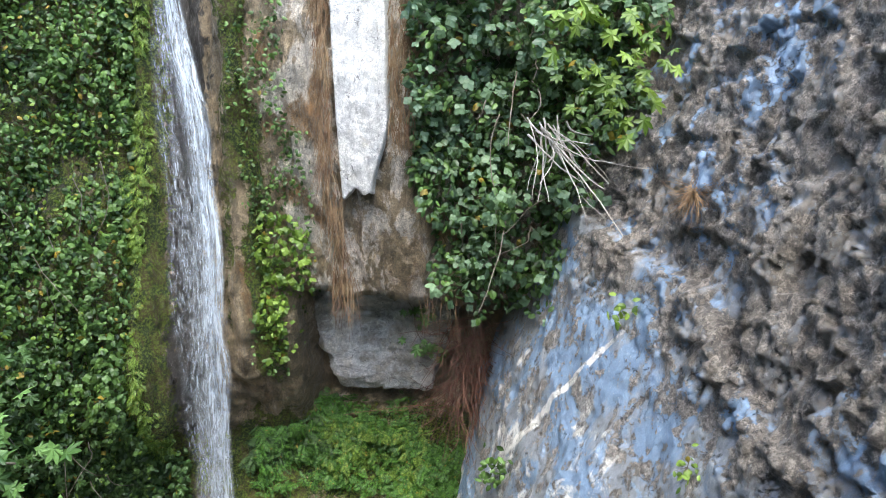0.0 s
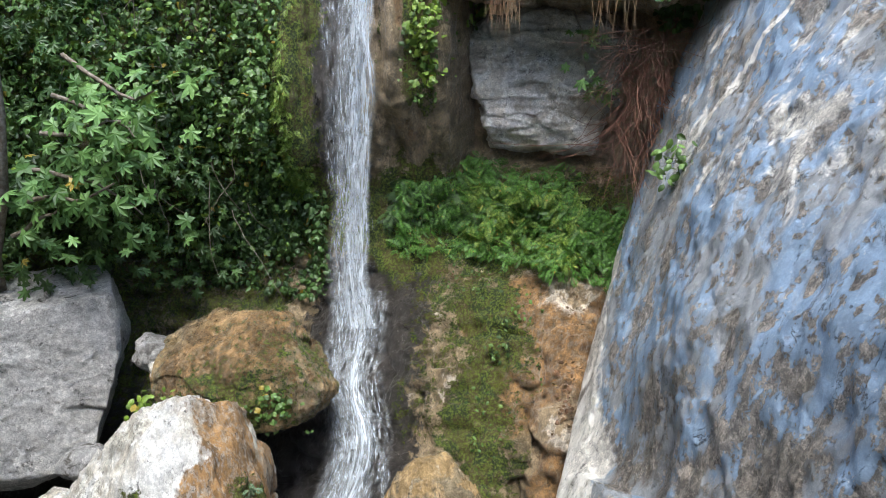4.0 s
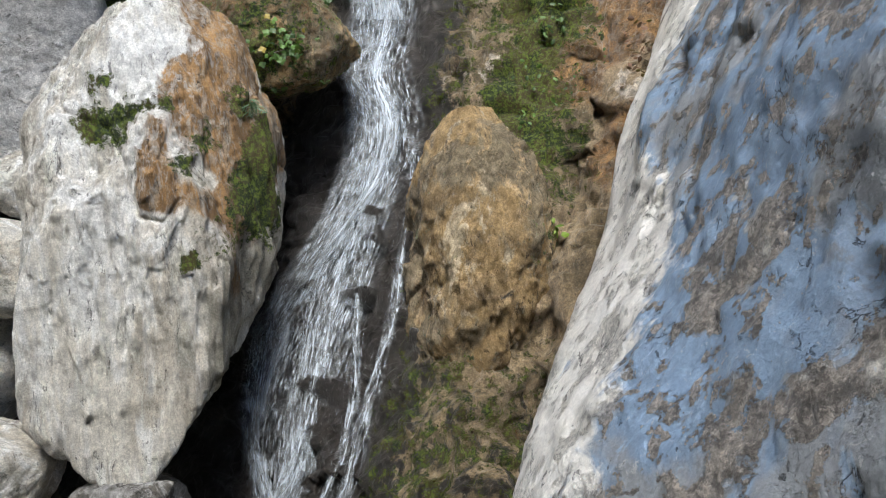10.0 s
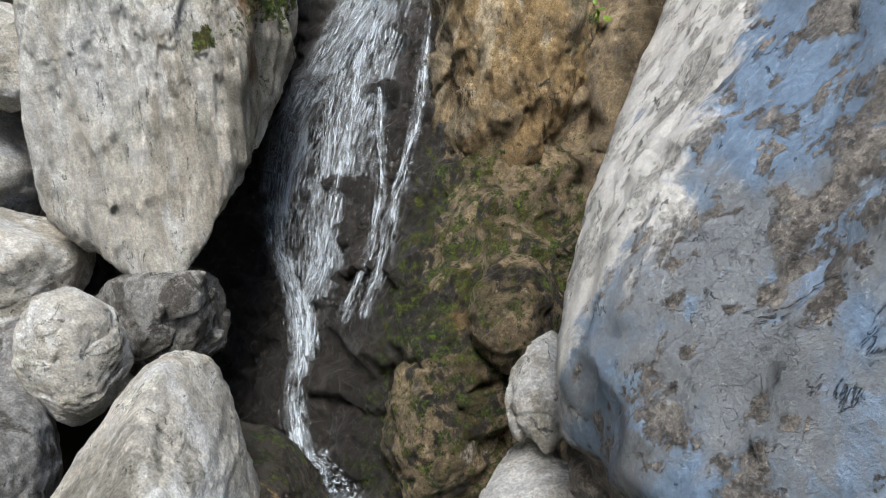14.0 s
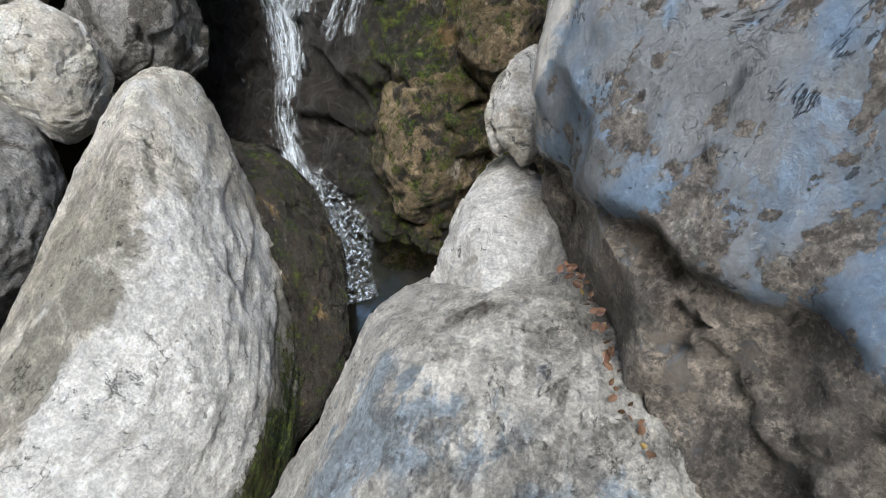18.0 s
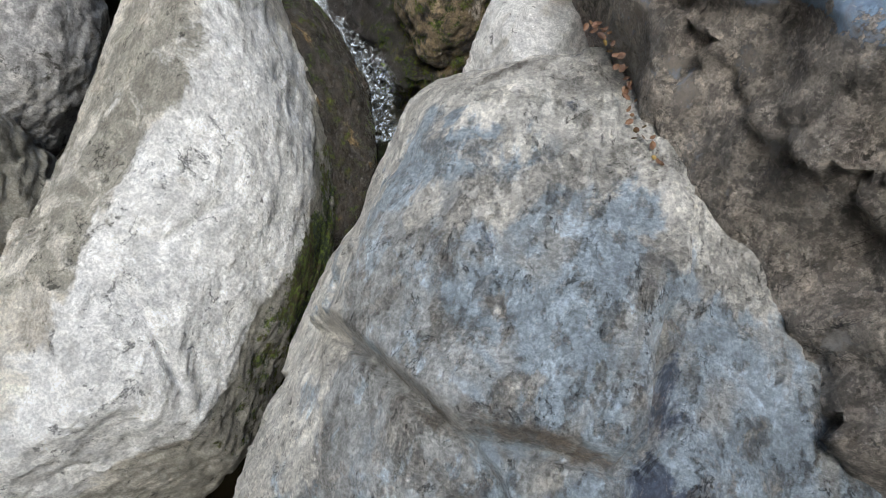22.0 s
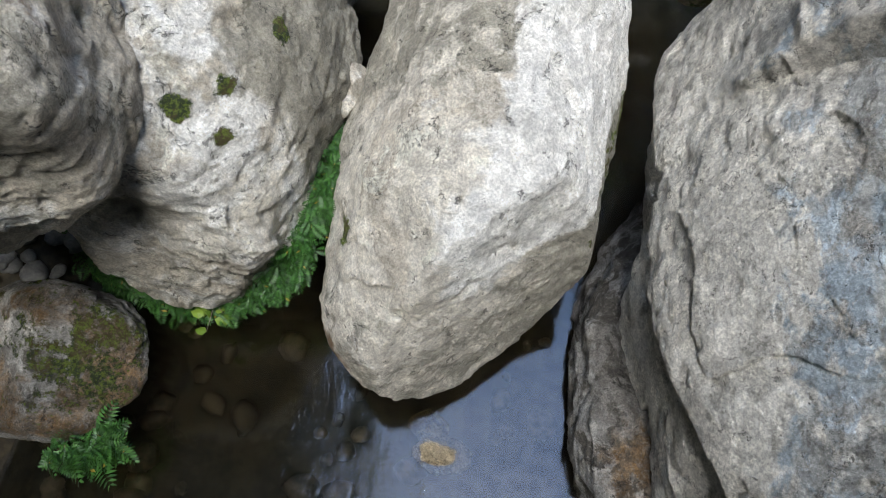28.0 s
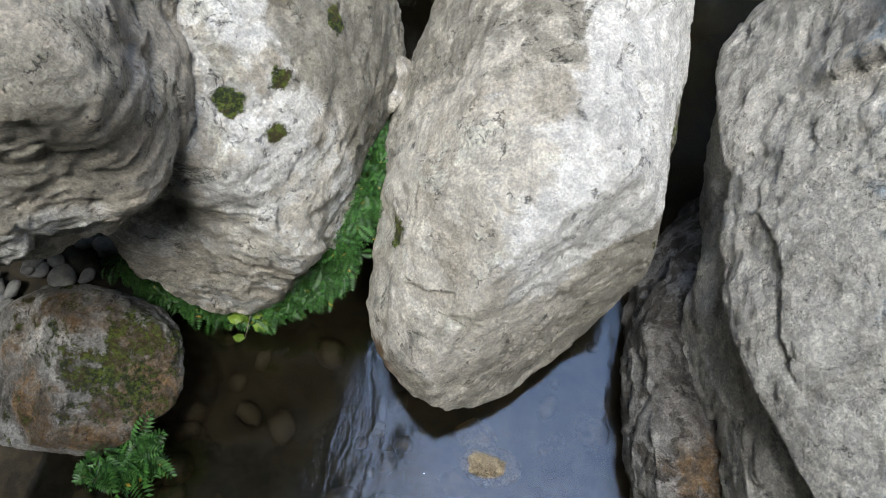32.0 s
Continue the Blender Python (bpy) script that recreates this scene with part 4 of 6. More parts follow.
# Darker low down on its right flank.
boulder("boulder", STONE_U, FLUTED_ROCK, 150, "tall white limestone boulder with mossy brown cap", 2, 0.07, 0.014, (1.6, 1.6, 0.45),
        zones={"rust": [(-2.75, 4.0, 3.95, 0.36, 0.95), (-2.55, 3.8, 3.5, 0.3, 0.9), (-2.55, 3.6, 3.0, 0.28, 0.75), (-2.83, 3.08, 3.17, 0.1, 0.9), (-2.95, 4.2, 4.2, 0.3, 0.8), (-2.5, 3.4, 2.5, 0.2, 0.4)],
               "moss": [(-3.3, 3.34, 3.79, 0.1, 0.7), (-3.36, 3.24, 3.5, 0.11, 0.7), (-3.12, 3.25, 3.42, 0.08, 0.6), (-2.75, 3.3, 3.3, 0.1, 0.6), (-2.69, 3.13, 2.73, 0.06, 0.7), (-2.5, 4.05, 3.4, 0.24, 0.95), (-2.48, 3.75, 2.9, 0.2, 0.8), (-3.26, 3.26, 3.52, 0.12, 0.75), (-3.1, 3.3, 3.62, 0.1, 0.7), (-2.9, 3.4, 3.68, 0.12, 0.6), (-2.7, 3.5, 3.45, 0.12, 0.7), (-2.63, 3.12, 2.78, 0.07, 0.6), (-3.0, 3.1, 3.3, 0.09, 0.5), (-2.65, 3.8, 3.65, 0.14, 0.6)],
               "pale": [(-3.0, 3.5, 3.85, 0.3, 0.9), (-2.85, 3.2, 3.4, 0.14, 0.9), (-3.2, 2.9, 2.8, 0.5, 0.3)],
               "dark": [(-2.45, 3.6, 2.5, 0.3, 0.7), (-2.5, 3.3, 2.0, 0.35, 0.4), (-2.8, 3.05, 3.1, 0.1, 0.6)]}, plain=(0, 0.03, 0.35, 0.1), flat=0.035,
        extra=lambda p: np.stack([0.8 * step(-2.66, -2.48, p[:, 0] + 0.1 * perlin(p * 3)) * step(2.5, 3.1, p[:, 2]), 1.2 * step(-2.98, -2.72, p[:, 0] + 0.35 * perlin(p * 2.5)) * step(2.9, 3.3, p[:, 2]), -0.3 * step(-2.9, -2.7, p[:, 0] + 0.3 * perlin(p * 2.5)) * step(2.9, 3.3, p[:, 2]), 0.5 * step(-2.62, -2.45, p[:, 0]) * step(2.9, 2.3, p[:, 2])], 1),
        cracks=[([(-3.6, 3.6), (-3.26, 3.5), (-3.05, 3.28), (-2.95, 3.02), (-2.83, 2.98), (-2.76, 3.1)], 0.014, 0.03, 0.0, 0.3, (0, 2)), ([(-3.3, 3.48), (-3.05, 3.56), (-2.88, 3.62)], 0.02, 0.025, 0.0, 0.2, (0, 2))])
boulder("boulder", STONE_B, SLATE_ROCK, 230, "large blue-grey limestone boulder with a stepped crack", 3, 0.028, 0.011,
        zones={"pale": [(-0.59, 0.27, 2.14, 0.09, 0.7), (-0.37, 0.28, 2.19, 0.09, 0.7), (-0.07, -0.01, 2.2, 0.06, 0.6), (-0.1, -0.38, 2.17, 0.06, 0.5), (-1.0, 0.3, 1.0, 0.5, 0.5), (-0.46, 0.7, 2.15, 0.3, 0.25)],
               "rust": [(-0.22, -0.28, 2.16, 0.09, 0.6), (-0.11, -0.26, 2.19, 0.07, 0.6), (0.0, -0.25, 2.2, 0.07, 0.6), (0.08, -0.25, 2.2, 0.08, 0.6), (-0.4, -0.25, 2.06, 0.08, 0.5), (-0.55, -0.16, 2.0, 0.07, 0.5), (-0.12, -0.47, 2.1, 0.05, 0.5), (0.05, -0.68, 2.08, 0.05, 0.5), (0.14, -0.9, 2.0, 0.05, 0.5), (-0.9, -1.2, 0.9, 0.4, 0.2), (-0.5, 0.85, 2.1, 0.15, 0.4)],
               "dark": [(0.12, 0.0, 2.18, 0.1, 0.5), (0.11, -0.16, 2.16, 0.08, 0.7), (0.13, -0.37, 2.2, 0.08, 0.8), (0.2, -0.48, 2.19, 0.06, 0.7), (0.28, -0.57, 2.16, 0.06, 0.8), (0.32, -0.6, 2.1, 0.1, 0.9), (0.34, -0.74, 2.1, 0.09, 0.8), (0.23, -0.8, 2.15, 0.06, 0.7), (0.16, -0.87, 2.1, 0.06, 0.6), (-1.1, -1.2, 0.2, 0.3, 0.5)]},
        plain=(0, 0.05, 0.06, 0.02), flat=0.03, warp=narrow_flank,
        extra=lambda p: np.stack([0 * p[:, 0], 0.12 * step(0.3, 0.7, p[:, 1]), 0.8 * step(0.1, 0.6, p[:, 1] + 0.3 * p[:, 0] + 0.25 * perlin(p * 2)) + 0.6 * step(-0.68, -0.8, p[:, 0] + 0.06 * perlin(p * 4)) + 0.35 * step(1.6, 1.1, p[:, 2]) * step(-0.6, -0.8, p[:, 0]) + 0.3 * step(-0.85, -1.2, p[:, 1]) * step(0.1, -0.3, p[:, 0]), -0.15 * step(-0.4, -0.7, p[:, 0]) + 0.42 * step(0.05, 0.3, p[:, 0] + 0.1 * perlin(p * 3)) * step(0.1, -0.4, p[:, 1]) ], 1),
        cracks=[([(-0.8, -0.04), (-0.64, -0.13), (-0.48, -0.22), (-0.29, -0.31), (-0.1, -0.3), (0.06, -0.3), (0.12, -0.2), (0.13, 0.1)], 0.018, 0.05, 0.09, 0.35),
                ([(-0.29, -0.32), (-0.19, -0.39), (-0.14, -0.47), (-0.06, -0.53), (0.03, -0.63), (0.08, -0.72), (0.12, -0.86), (0.17, -1.02), (0.2, -1.3)], 0.016, 0.045, 0.05, 0.2),
                ([(0.13, 0.05), (0.12, -0.16), (0.13, -0.37), (0.2, -0.48), (0.28, -0.57), (0.31, -0.7), (0.23, -0.8), (0.15, -0.9)], 0.045, 0.06, 0.03, 0.2), ([(-0.6, 1.0), (-0.4, 0.98), (-0.15, 1.02)], 0.02, 0.04),
                ([(-1.6, 0.9), (-1.39, 0.95), (-1.19, 0.94), (-0.93, 0.88), (-0.62, 0.82), (-0.17, 0.85), (0.15, 0.8), (0.6, 0.7)], 0.03, 0.05, 0.09, 0.35, (1, 2))])
# Darker on the flank that faces the long pale boulder.
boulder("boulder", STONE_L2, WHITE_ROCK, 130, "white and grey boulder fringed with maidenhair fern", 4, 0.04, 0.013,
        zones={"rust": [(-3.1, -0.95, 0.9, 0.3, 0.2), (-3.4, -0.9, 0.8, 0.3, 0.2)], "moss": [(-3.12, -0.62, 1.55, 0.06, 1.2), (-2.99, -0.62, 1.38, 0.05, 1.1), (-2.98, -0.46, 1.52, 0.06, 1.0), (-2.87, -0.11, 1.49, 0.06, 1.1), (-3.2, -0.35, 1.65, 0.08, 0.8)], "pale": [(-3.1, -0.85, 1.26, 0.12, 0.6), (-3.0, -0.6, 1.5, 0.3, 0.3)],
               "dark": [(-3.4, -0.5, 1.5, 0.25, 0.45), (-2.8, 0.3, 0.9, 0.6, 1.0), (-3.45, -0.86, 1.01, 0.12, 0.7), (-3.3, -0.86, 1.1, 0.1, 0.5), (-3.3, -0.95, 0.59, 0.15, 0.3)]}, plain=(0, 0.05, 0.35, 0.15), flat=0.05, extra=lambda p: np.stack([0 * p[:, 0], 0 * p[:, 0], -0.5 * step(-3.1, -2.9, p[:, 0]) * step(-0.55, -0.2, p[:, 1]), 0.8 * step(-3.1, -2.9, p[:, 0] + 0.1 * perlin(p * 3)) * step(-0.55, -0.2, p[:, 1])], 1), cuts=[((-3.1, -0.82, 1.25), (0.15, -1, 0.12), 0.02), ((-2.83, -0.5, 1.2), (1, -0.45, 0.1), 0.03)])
boulder("boulder", STONE_L1, WHITE_ROCK, 110, "rough tan and grey boulder above the pool", 5, 0.035, 0.014,
        zones={"rust": [(-3.4, -0.9, 2.2, 0.5, 0.15)], "dark": [(-3.4, -1.25, 1.9, 0.3, 0.5), (-3.3, -1.1, 2.25, 0.15, 0.4)], "pale": [(-3.49, -1.24, 1.6, 0.15, 0.6)]}, plain=(0, 0.12, 0.25, 0.25), flat=0.06, cuts=[((-3.25, -1.1, 1.9), (0.45, -0.88, -0.08), 0.03), ((-3.14, -0.8, 2.1), (1, -0.1, 0.1), 0.03)])
(cx, cy, cz), (sx, sy, sz) = STONE_C["center"], STONE_C["scale"]
STONE_C["center"], STONE_C["scale"] = (cx, cy - 0.06, cz - 0.14), (sx, sy, 1.3 * sz)
boulder("boulder", STONE_C, BROWN_ROCK, 110, "wet brown boulder beside the falling water", 6, 0.07, 0.014, (1, 1, 0.6),
        zones={"moss": [(-0.8, 4.6, 2.6, 0.3, 0.5), (-1.2, 4.2, 1.9, 0.3, 0.5), (-1.5, 4.4, 2.7, 0.2, 0.4)], "pale": [(-1.2, 4.3, 2.6, 0.3, 0.5)], "rust": [(-1.3, 4.3, 2.2, 0.4, 0.4)]}, plain=(0.12, 0.1, 0.2, 0.1), flat=0.06)
STONE_G["scale"] = [1.3 * k for k in STONE_G["scale"]]
boulder("boulder", STONE_G, WHITE_ROCK, 90, "grey layered block under the cliff overhang", 7, 0.04, 0.012, (0.7, 0.7, 2.6), plain=(0, 0.05, 0.5, 0.05), flat=0.07,
        cuts=[((-0.7, 6.9, 6.5), (0, -1, 0.2), 0.02), ((-0.7, 6.9, 6.02), (-0.05, -0.35, -1), 0.03), ((-1.38, 7, 6.5), (-1, -0.3, -0.3), 0.03), ((-0.02, 7, 6.5), (1, -0.2, -0.25), 0.03)])
boulder("boulder", STONE_K, BROWN_ROCK, 90, "orange-brown mossy rock beside the waterfall", 8, 0.06, 0.012,
        zones={"rust": [(-3.3, 4.8, 4.3, 0.6, 0.7)], "moss": [(-2.8, 5.0, 4.0, 0.35, 0.8), (-3.2, 4.6, 3.8, 0.35, 0.8)], "pale": [(-3.4, 4.7, 4.35, 0.3, 0.3)]}, plain=(0.28, 0.25, 0.2, 0.05), flat=0.05, least=0.88, cuts=[((-3.2, 4.7, 4.38), (-0.32, -0.3, 0.9), 0.03), ((-2.95, 4.55, 4.1), (0.3, -0.95, 0.1), 0.03)])
boulder("boulder", STONE_X, GREY_ROCK, 90, "angular grey boulder below the fig leaves", 9, 0.03, 0.012, plain=(0, 0, 0.9, 0.1), flat=0.035, least=0.95,
        cuts=[((-5.3, 5.0, 4.5), (-0.06, -0.12, 1), 0.02), ((-4.85, 5.4, 4.3), (0.8, 0.5, -0.35), 0.02), ((-5.15, 4.85, 4.1), (0.58, -0.76, 0.28), 0.02)])
boulder("boulder", STONE_D1, CLIFF_ROCK, 80, "wet olive-brown rounded rock in the gully", 10, 0.06, 0.01, plain=(0.38, 0.1, 0.1, 0.4), least=0.87)
boulder("boulder", STONE_D2, CLIFF_ROCK, 80, "wet brown rock at the foot of the cliff", 11, 0.06, 0.01, plain=(0.36, 0.1, 0.15, 0.4), least=0.87)
boulder("boulder", STONE_E, BROWN_ROCK, 100, "dark brown wet rock beside the cascade", 12, 0.03, 0.01, plain=(0.35, 0.0, 0.0, 0.85))
boulder("boulder", STONE_M, WHITE_ROCK, 80, "rounded grey-white boulder among the rubble", 13, 0.02, 0.008, plain=(0, 0, 0.35, 0.2), flat=0.045, least=0.84)
# its dark share is raised to paint the shade under the tall boulder
boulder("boulder", STONE_V, GREY_ROCK, 80, "grey boulder under the tall white one", 14, 0.03, 0.01, plain=(0.1, 0.05, 0.1, 0.5), flat=0.06, least=0.84)
boulder("boulder", STONE_B2, WHITE_ROCK, 80, "round grey knob of rock against the cliff", 15, 0.02, 0.008, zones={"dark": [(-0.45, 1.75, 1.75, 0.2, 0.6)]}, plain=(0.0, 0.05, 0.75, 0.05), flat=0.045, least=0.84)
boulder("boulder", STONE_T, WHITE_ROCK, 60, "small white boulder at the foot of the cliff", 16, 0.02, 0.008, plain=(0, 0, 0.5, 0.1), flat=0.045, least=0.84)
boulder("boulder", STONE_N, GREY_ROCK, 100, "mossy rust-stained boulder standing in the pool", 17, 0.03, 0.014,
        zones={"moss": [(-3.7, -1.45, 0.4, 0.3, 0.4)], "rust": [(-3.55, -1.5, 0.35, 0.25, 0.6)], "pale": [(-4.3, -1.4, 0.5, 0.25, 0.7)]}, plain=(0.3, 0.4, 0.15, 0.35), cuts=[((-3.85, -1.5, 0.26), (0.62, -0.25, 0.75), 0.02), ((-4.15, -1.5, 0.34), (-0.35, -0.35, 0.85), 0.02), ((-3.9, -1.8, 0.2), (0.2, -1, 0.15), 0.02)], least=0.84)
boulder("boulder", STONE_P, GREY_ROCK, 90, "brown-grey boulder leaning on the pale one", 18, 0.035, 0.012, plain=(0, 0.15, 0.3, 0.3), least=0.87)

LEDGE = [[1.0] * 8, [0.95, 1.05, 1.0, 0.9, 1.0, 1.05, 0.95, 1.0], [1.05, 1.1, 0.95, 0.9, 1.0, 1.0, 1.05, 1.0], [1.0, 0.95, 1.05, 1.0, 0.95, 1.05, 1.0, 1.0], [1.0] * 8]
# the dark share paints the cleft's shadow; the open end keeps its tan
boulder("boulder", {"center": (-0.55, -0.75, -0.1), "scale": (0.68, 1.3, 0.62), "axis": "y", "table": LEDGE}, GREY_ROCK, 110, "wet rock ledge under the blue-grey boulder, darkened for shade", 19, 0.05, 0.012,
        zones={"pale": [(-0.95, -1.5, 0.3, 0.35, 0.7)], "rust": [(-1.0, -1.45, 0.35, 0.3, 0.5)]}, plain=(0, 0.15, 0.05, 0.45), flat=0.05, least=0.88)
boulder("wedged_stone", {"center": (-2.76, 0.17, 0.75), "scale": (0.07, 0.16, 0.09), "axis": "y", "table": LEDGE}, WHITE_ROCK, 40, "small grey stone wedged between two boulders", 20, 0.01, 0.004, plain=(0, 0, 0.3, 0.3), flat=0.02, least=0.8)

rnd = random.Random(5)
for k, (x, y, z, r) in enumerate([(-4.3, 5.05, 4.0, 0.22), (-4.1, 4.9, 3.92, 0.17), (-4.62, 3.85, 2.9, 0.3), (-4.75, 4.35, 3.1, 0.22), (-4.5, 3.4, 2.4, 0.36), (-4.1, 2.6, 1.3, 0.5),
                                  (-3.75, 2.3, 0.9, 0.36), (-4.6, 2.2, 0.8, 0.6), (-3.4, 2.85, 0.6, 0.45), (-4.6, 4.1, 2.2, 0.55), (-5.2, 3.2, 1.6, 0.7)]):
    table = [[rnd.uniform(0.75, 1.15) for _ in range(8)] for _ in range(5)]
    table[0], table[4] = [0.9] * 8, [0.9] * 8
    shape = {"center": (x, y, z), "scale": (r * 1.1, r, r * rnd.uniform(0.75, 0.95)), "axis": "x", "table": table, "seed": k}
    boulder("rubble_stone", shape, WHITE_ROCK if k % 3 else GREY_ROCK, 40, "pale angular stone among the rubble", 30 + k, 0.02, 0.01, plain=(0, 0, 0.4, 0.2), flat=0.03, least=0.8)

# ---- ground and water ----
def ground():
    t = np.linspace(-1, 1, 161)
    s = np.sign(t) * (np.abs(t) * 12 + np.abs(t) ** 4 * 400)
    x, y = np.meshgrid(s - 1.5, s + 0.5, indexing="ij")
    r = np.hypot(x + 1.8, y * 0.6)
    z = -0.6 + 0.3 * np.clip(r - 2.8, 0, 6) + np.clip(r - 12, 0, 60) * 0.2
    p = np.stack([x, y, z], -1).reshape(-1, 3)
    p[:, 2] += 0.06 * fbm(p / 0.7, 3)
    ob = link_mesh("ground", p, grid_faces(161, 161), BED)
    return tagged(ob, "dark brown stony stream bed", "ground", kind="structure")


BED = plain_material("stream_bed", (0.02, 0.016, 0.009), (0.055, 0.043, 0.024), 9, 0.8, 0.03)
ground()

g = Graph("pool_water")
ripple = g.noise(7, 2, 0.5, g.stretch((1.8, 0.9, 1)), 1.0)
fineness = g.noise(40, 3, 0.5, g.stretch((1.3, 0.7, 1)), 1.5)
calm = g.span(g.noise(1.3, 3), 0.35, 0.65, 0.25, 1.0)
g.bsdf.inputs["Transmission Weight"].default_value = 1.0
g.bsdf.inputs["IOR"].default_value = 1.78
POOL = g.finish((0.48, 0.45, 0.33), 0.005, g.bump(g.calc("MULTIPLY", g.calc("ADD", ripple, g.calc("MULTIPLY", fineness, 0.35)), calm), 0.3, 0.008))
x, y = np.meshgrid(np.linspace(-6, 0.4, 161), np.linspace(-6, 3, 225), indexing="ij")
p = np.stack([x, y, np.full_like(x, -0.2)], -1).reshape(-1, 3)
p[:, 2] += 0.004 * fbm(p * (3, 2, 1), 2)
tagged(link_mesh("pool_water", p, grid_faces(161, 225), POOL), "clear dark pool water reflecting the pale sky", "water", kind="structure")

# ---- waterfall ----
def strands_mesh(name, path, spread, count, rnd, length, width, mat, parent, lift=0.05):
    """White threads of water along a path of x, y, z; spread: half-width at each knot."""
    path, spread = np.array(path, float), np.array(spread, float)
    s = np.concatenate([[0], np.cumsum(np.linalg.norm(np.diff(path, axis=0), axis=1))])
    verts, faces, seg = [], [], 14
    for _ in range(count):
        a = rnd.uniform(-0.1, s[-1] - 0.1)
        t = np.clip(np.linspace(a, a + rnd.uniform(*length), seg), 0, s[-1])
        c = spline_weights(s, t) @ path
        w = np.interp(t, s, spread)
        off = np.clip(rnd.normal(0, 0.5), -1.1, 1.1)
        c[:, 0] += off * w + 0.012 * np.sin(t * rnd.uniform(6, 14) + rnd.uniform(0, 6))
        c[:, 1] -= lift * (0.3 + (1 - off * off * 0.6) * rnd.uniform(0.2, 1)) + 0.006 * np.sin(t * 17 + rnd.uniform(0, 6))
        half = rnd.uniform(*width) * np.sin(np.linspace(0.15, math.pi - 0.05, seg)) * (1 + 0.5 * rnd.normal(size=seg) * 0.4)
        twist = rnd.uniform(-0.7, 0.7)
        e = np.array([math.cos(twist), math.sin(twist) * 0.6, 0.0])
        base = len(verts) * 2 * seg
        verts.append(np.stack([c - half[:, None] * e, c + half[:, None] * e], 1).reshape(-1, 3))
        k = base + np.arange(seg - 1) * 2
        faces.append(np.stack([k, k + 1, k + 3, k + 2], 1))
    ob = link_mesh(name, np.concatenate(verts), np.concatenate(faces), mat, parent)
    return tagged(ob, kind="stuff")


g = Graph("white_water")
streak = g.noise(16, 5, 0.65, g.stretch((5, 5, 0.7)))
see = g.span(streak, 0.44, 0.66, 0.02, 0.6)
g.bsdf.inputs["Base Color"].default_value = (0.62, 0.68, 0.74, 1)
g.bsdf.inputs["Roughness"].default_value = 0.75
clear = g.n.new("ShaderNodeBsdfTransparent")
both = g.n.new("ShaderNodeMixShader")
g.put(see, both.inputs[0])
g.put(clear.outputs[0], both.inputs[1])
g.put(g.bsdf.outputs[0], both.inputs[2])
g.put(both.outputs[0], g.n["Material Output"].inputs[0])
FOAM = g.m


def veil(name, path, half, layers, rs, mat, parent, lift=0.06, across=9, along=70):
    """Thin curved sheets of falling water; their streaks run along the flow."""
    path, half = np.array(path, float), np.array(half, float)
    s = np.concatenate([[0], np.cumsum(np.linalg.norm(np.diff(path, axis=0), axis=1))])
    t = np.linspace(0, s[-1], along)
    c, w = spline_weights(s, t) @ path, np.interp(t, s, half)
    u = np.linspace(-1, 1, across)
    vs, uvs, fs = [], [], []
    for k in range(layers):
        ww = w * rs.uniform(0.45, 1.0)
        off = rs.uniform(-0.45, 0.45) * w
        x = c[:, :1] + (off + 0.02 * np.sin(t * rs.uniform(2, 5) + k))[:, None] + ww[:, None] * u[None]
        q = np.stack([x.ravel(), np.repeat(t, across), np.full(x.size, 3.1 * k)], 1)
        y = c[:, 1:2] - lift * (0.25 + 0.75 * (k + 1) / layers) * (1 - 0.5 * u[None] ** 2) - 0.008 * fbm(q * (9, 2.5, 1), 2).reshape(x.shape)
        vs.append(np.stack([x, y, np.repeat(c[:, 2:], across, 1)], -1).reshape(-1, 3))
        uvs.append(np.stack([np.broadcast_to(u[None] * ww[:, None] + 5.3 * k, x.shape), np.broadcast_to(t[:, None] + 7.7 * k, x.shape)], -1).reshape(-1, 2))
        fs.append(grid_faces(along, across) + k * along * across)
    ob = link_mesh(name, np.concatenate(vs), np.concatenate(fs), mat, parent)
    set_uv(ob, np.concatenate(uvs))
    edge = np.tile(np.broadcast_to(1 - np.abs(u)[None] ** 2, (along, across)).ravel(), layers)
    at = ob.data.color_attributes.new("edge", "FLOAT_COLOR", "POINT")
    at.data.foreach_set("color", np.repeat(edge[:, None], 4, 1).astype(np.float32).ravel())
    return tagged(ob, kind="stuff")


def veil_material(name, thin, thick, fine, along, most, color=(0.62, 0.68, 0.74)):
    g = Graph(name)
    uv = g.n.new("ShaderNodeUVMap")
    uv.uv_map = "flow"
    st = g.n.new("ShaderNodeMapping")
    st.inputs["Scale"].default_value = (fine, along, 1)
    g.put(uv.outputs[0], st.inputs[0])
    edge = g.n.new("ShaderNodeVertexColor")
    edge.layer_name = "edge"
    n = g.noise(1.0, 8, 0.68, st.outputs[0], 0.8)
    see = g.calc("MULTIPLY", g.span(n, thin, thick), g.span(edge.outputs[0], 0.0, 0.8, 0, most))
    g.bsdf.inputs["Base Color"].default_value = (*color, 1)
    g.bsdf.inputs["Roughness"].default_value = 0.75
    clear = g.n.new("ShaderNodeBsdfTransparent")
    both = g.n.new("ShaderNodeMixShader")
    g.put(see, both.inputs[0])
    g.put(clear.outputs[0], both.inputs[1])
    g.put(g.bsdf.outputs[0], both.inputs[2])
    g.put(both.outputs[0], g.n["Material Output"].inputs[0])
    return g.m


DENSE_VEIL = veil_material("dense_white_water", 0.37, 0.66, 34, 3.2, 0.66)
THIN_VEIL = veil_material("thin_white_water", 0.46, 0.65, 44, 6.0, 0.55)
SPRAY_VEIL = veil_material("sprayed_white_water", 0.46, 0.68, 55, 8.0, 0.5)
